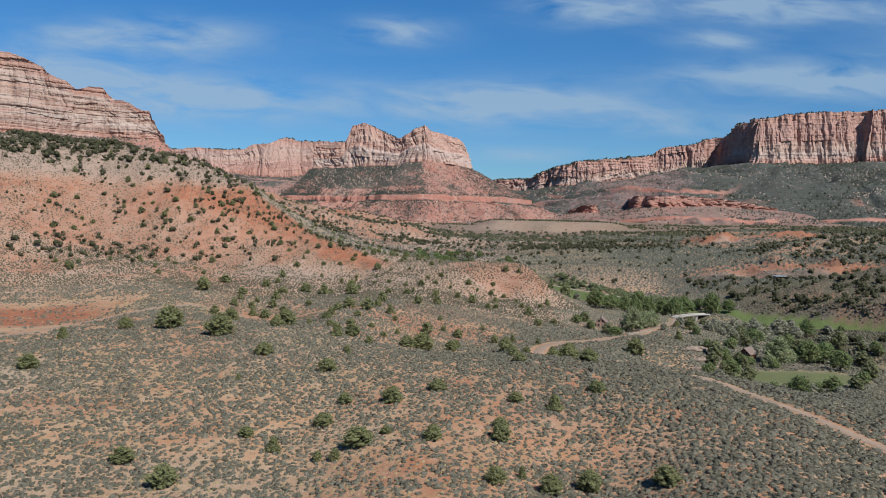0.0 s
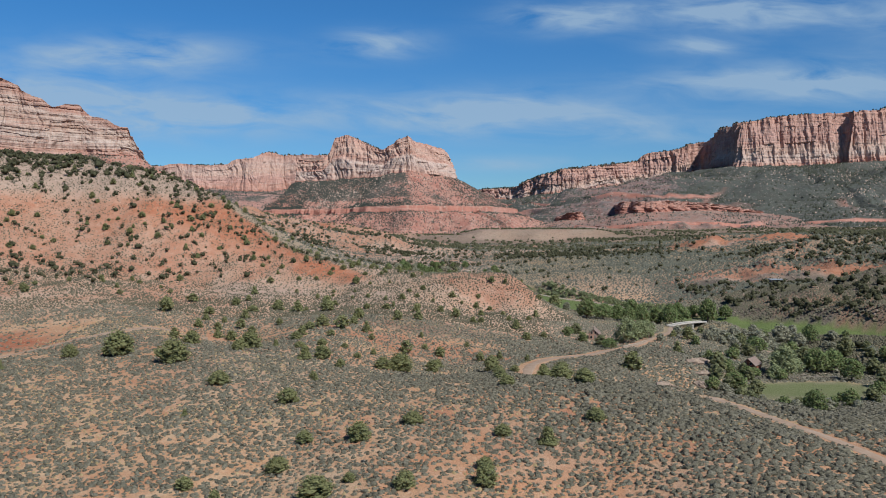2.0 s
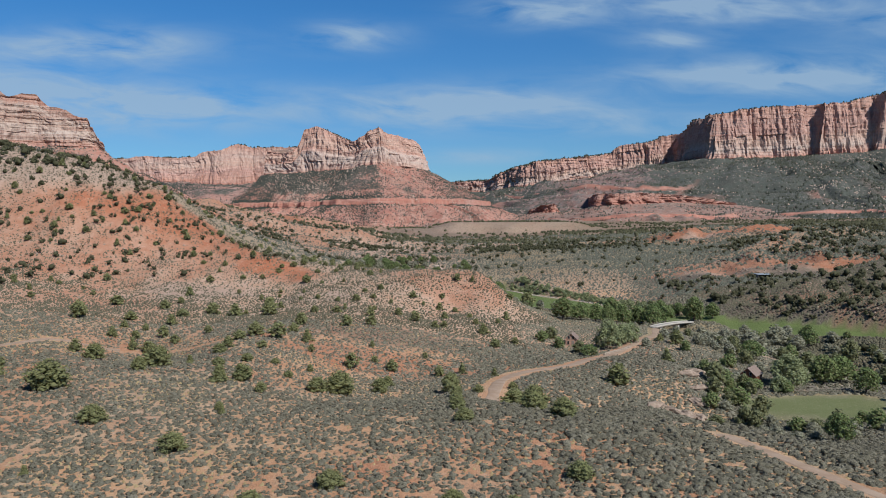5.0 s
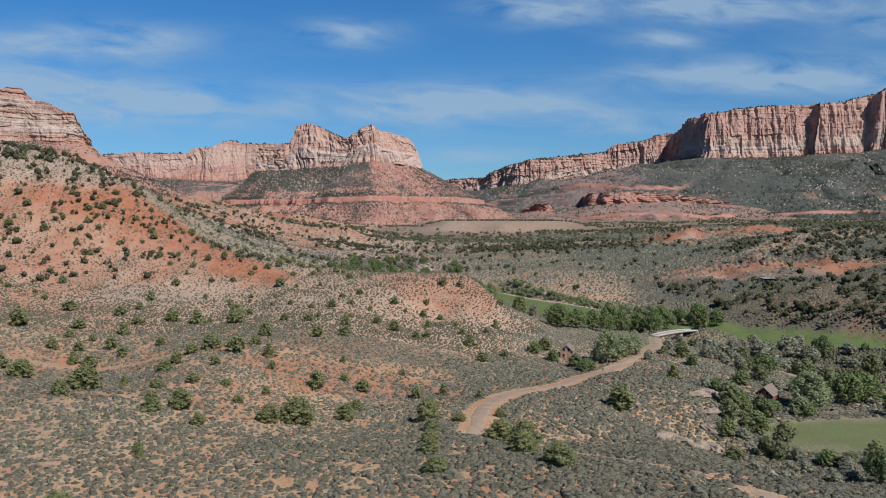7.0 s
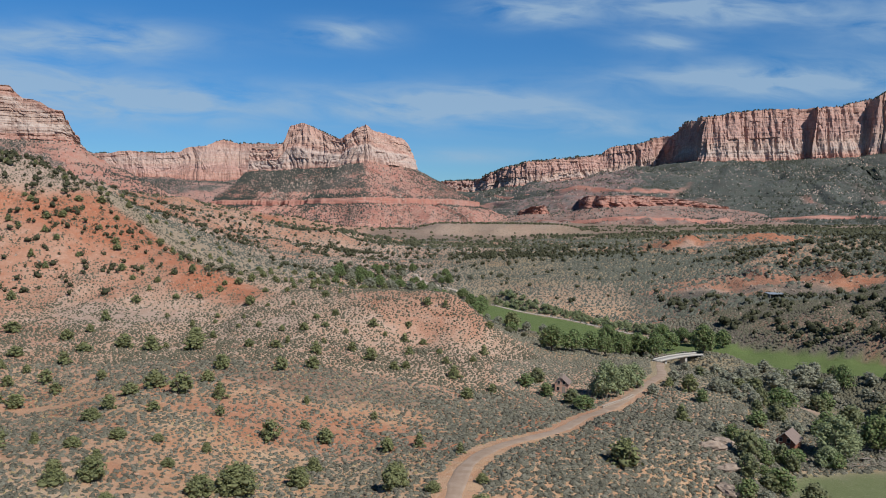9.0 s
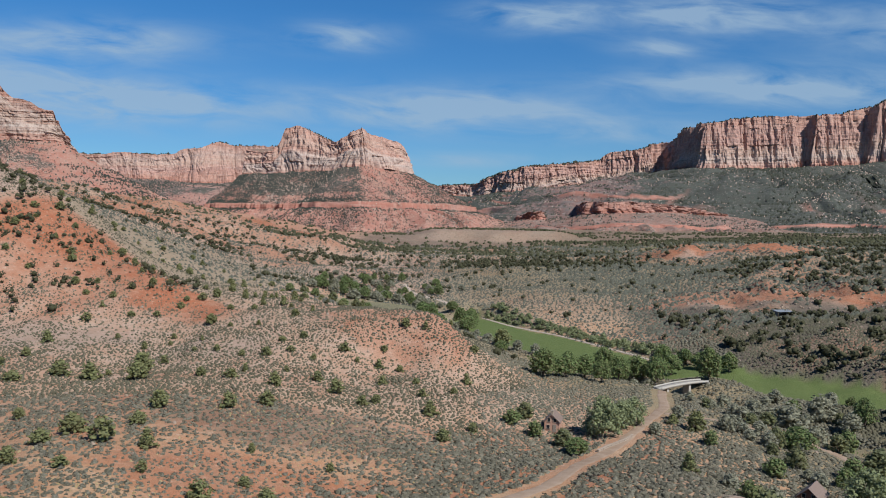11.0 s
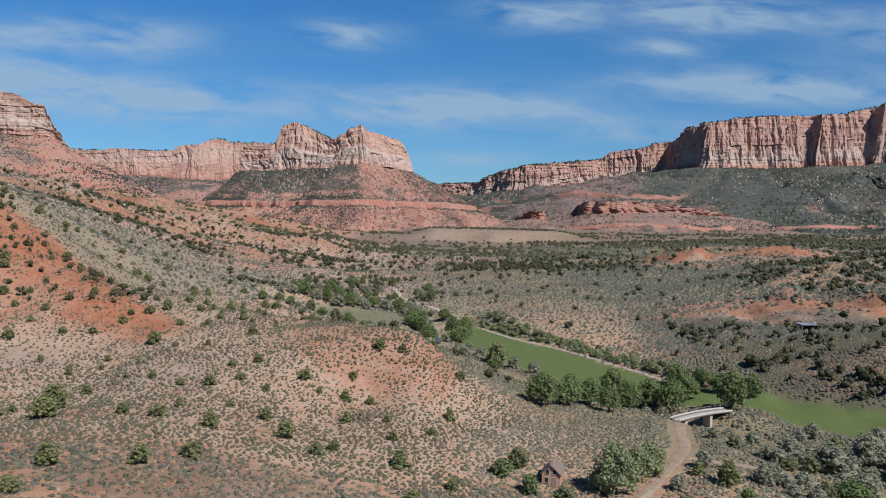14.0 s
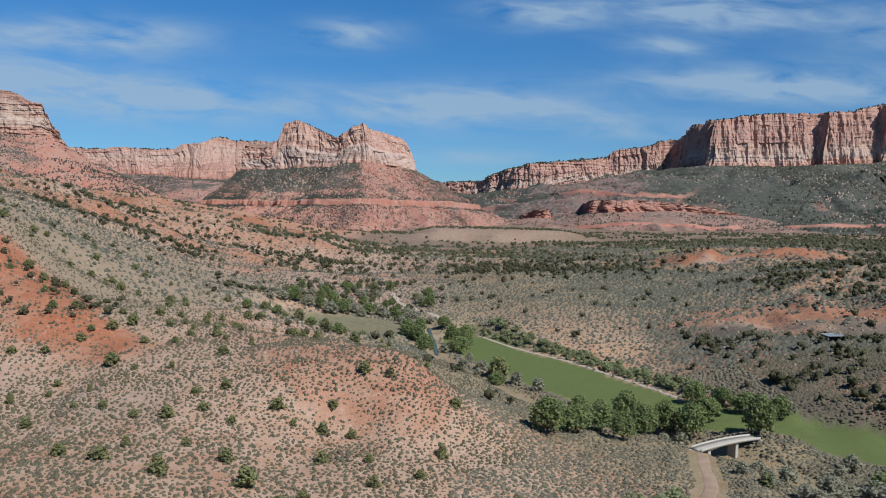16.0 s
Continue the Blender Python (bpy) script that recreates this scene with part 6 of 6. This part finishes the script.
def rail_fence(points, label):
    root = new("fence")
    q = [(x, y, ground_z(x, y)) for x, y in points]
    x0, y0, z0 = q[0]
    for x, y, z in q:
        bm_part("post", block(0.16, 0.16, 1.3, (x - x0, y - y0, z - z0 - 0.2), bevel=0.02), old_wood, root)
    for (ax, ay, az), (bx, by, bz) in zip(q, q[1:]):
        d = math.hypot(bx - ax, by - ay)
        for h in (0.45, 0.9):
            bm_part("rail", block(d, 0.08, 0.12, ((ax + bx) / 2 - x0, (ay + by) / 2 - y0, (az + bz) / 2 - z0 + h), math.atan2(by - ay, bx - ax), bevel=0.02), old_wood, root)
    root.matrix_basis = Matrix.Translation((x0, y0, z0))
    tagged(root, label, "fence")


rail_fence([(93 + 2.6 * k, 208 + 0.35 * k) for k in range(9)], "grey timber rail fence beside the picnic lawn")


def picnic_table(x, y, turn):
    root = new("picnic_table")
    for k in range(5):
        bm_part("plank", block(2.0, 0.15, 0.05, (0, -0.32 + 0.16 * k, 0.72), bevel=0.01), old_wood, root)
    for s in (-1, 1):
        bm_part("bench", block(2.0, 0.28, 0.06, (0, s * 0.75, 0.42), bevel=0.01), old_wood, root)
        for e in (-0.7, 0.7):
            bm_part("leg", block(0.1, 0.1, 0.76, (e, s * 0.35, 0), bevel=0.01), old_wood, root)
            bm_part("bench_leg", block(0.1, 0.1, 0.44, (e, s * 0.75, 0), bevel=0.01), old_wood, root)
    root.matrix_basis = pose(x, y, ground_z(x, y), 0, 0, turn)
    tagged(root, "weathered timber picnic table on a dirt pad", "table", "picnic tables")


for x, y, a in ((101, 213, 20), (106, 215, 75), (111, 214, 10)):
    picnic_table(x, y, a)
ribbon("parking_pad", [(97, 221), (108, 224), (122, 226)], 6.5, gravel_mat, "grey gravel pad under the picnic trees")


def stone_wall(points, high, label):
    root = new("retaining_wall")
    x0, y0 = points[0]
    z0 = ground_z(x0, y0)
    for (ax, ay), (bx, by) in zip(points, points[1:]):
        d = math.hypot(bx - ax, by - ay)
        k = max(1, int(d / 1.1))
        for i in range(k):
            t = (i + 0.5) / k
            x, y = ax + (bx - ax) * t, ay + (by - ay) * t
            for c in range(2):
                bm_part("stone", block(d / k - 0.04, 0.6, high / 2 - 0.03, (x - x0, y - y0, ground_z(x, y) - z0 - 0.1 + c * high / 2), math.atan2(by - ay, bx - ax) + tr.uniform(-0.05, 0.05), bevel=0.08), pale_stone, root)
    root.matrix_basis = Matrix.Translation((x0, y0, z0))
    tagged(root, label, "wall")


stone_wall([(47, 240), (50, 244), (55, 249), (58, 253)], 0.8, "low pale stone retaining wall beside the dirt road")


# ---- rock ledges and boulders ----
def boulder(name, x, y, size, flat, label, group):
    bm = bmesh.new()
    bmesh.ops.create_icosphere(bm, subdivisions=3, radius=1)
    s = tr.random() * 90
    for v in bm.verts:
        q = v.co.copy()
        v.co *= 1 + 0.45 * noise.noise(q * 1.3 + Vector((s, 0, 0))) + 0.22 * noise.noise(q * 3.5 + Vector((0, s, 0)))
        step = round(v.co.z * 3) / 3
        v.co.z = (0.2 * v.co.z + 0.8 * step) * flat
    bmesh.ops.scale(bm, vec=(size[0], size[1], size[0]), verts=bm.verts)
    me = bpy.data.meshes.new(name)
    bm.to_mesh(me)
    bm.free()
    me.materials.append(ledge_rock)
    ob = new(name, me)
    ob.matrix_basis = pose(x, y, ground_z(x, y) + 0.1, 0, 0, tr.uniform(0, 180))
    tagged(ob, label, "rock", group)


for x, y, a, b, f in ((44, 164, 3.4, 1.4, 0.35), (47, 167, 4.0, 1.6, 0.3), (51, 170, 3.6, 1.5, 0.3), (54, 174, 3.0, 1.8, 0.35), (58, 177, 3.2, 1.6, 0.3), (49, 171, 3.0, 1.5, 0.3), (55, 178, 3.4, 1.6, 0.3), (60, 185, 3.0, 1.8, 0.35),
                      (63, 192, 3.4, 1.6, 0.3), (62, 200, 2.8, 1.5, 0.35), (65, 205, 3.2, 1.8, 0.3), (59, 150, 2.0, 1.5, 0.7)):
    boulder("rock_ledge", x, y, (a, b), f, "pale weathered sandstone ledge breaking out of the slope", "sandstone ledges")
for k in range(26):
    x, y = tr.uniform(-14, 4), tr.uniform(400, 428)
    if k > 8:
        x, y = tr.uniform(-95, -5), tr.uniform(283, 318)
    boulder("boulder", x, y, (tr.uniform(0.3, 0.8), tr.uniform(0.3, 0.7)), 0.75, "pale tan sandstone boulder on the bank", "boulders on the bank")


def stones():
    n = 14000
    y = tr.uniform(180, 620, n)
    x = (tr.random(n) * 2 - 1) * 0.62 * (y + 60)
    z = height(x, y)
    red, pale, grass, lawn, dark = soil_zones(x, y, z)
    ok = (tr.random(n) < 0.10 + 0.8 * pale + 0.25 * (x > 130)) & (spot_clear(x, y) > 3) & (lawn < 0.1) & (np.hypot((x + 27) / 34, (y - 505) / 30) > 1.3)
    P = np.c_[x, y, z][ok]
    W = tr.uniform(0.3, 1.0, len(P)) * (0.6 + P[:, 1] / 500)
    clumps("stones", P, W, W * 0.55, ledge_rock, "pale stones strewn over the dry slopes", "stones", 5, 2, 0.4, tr)


stones()
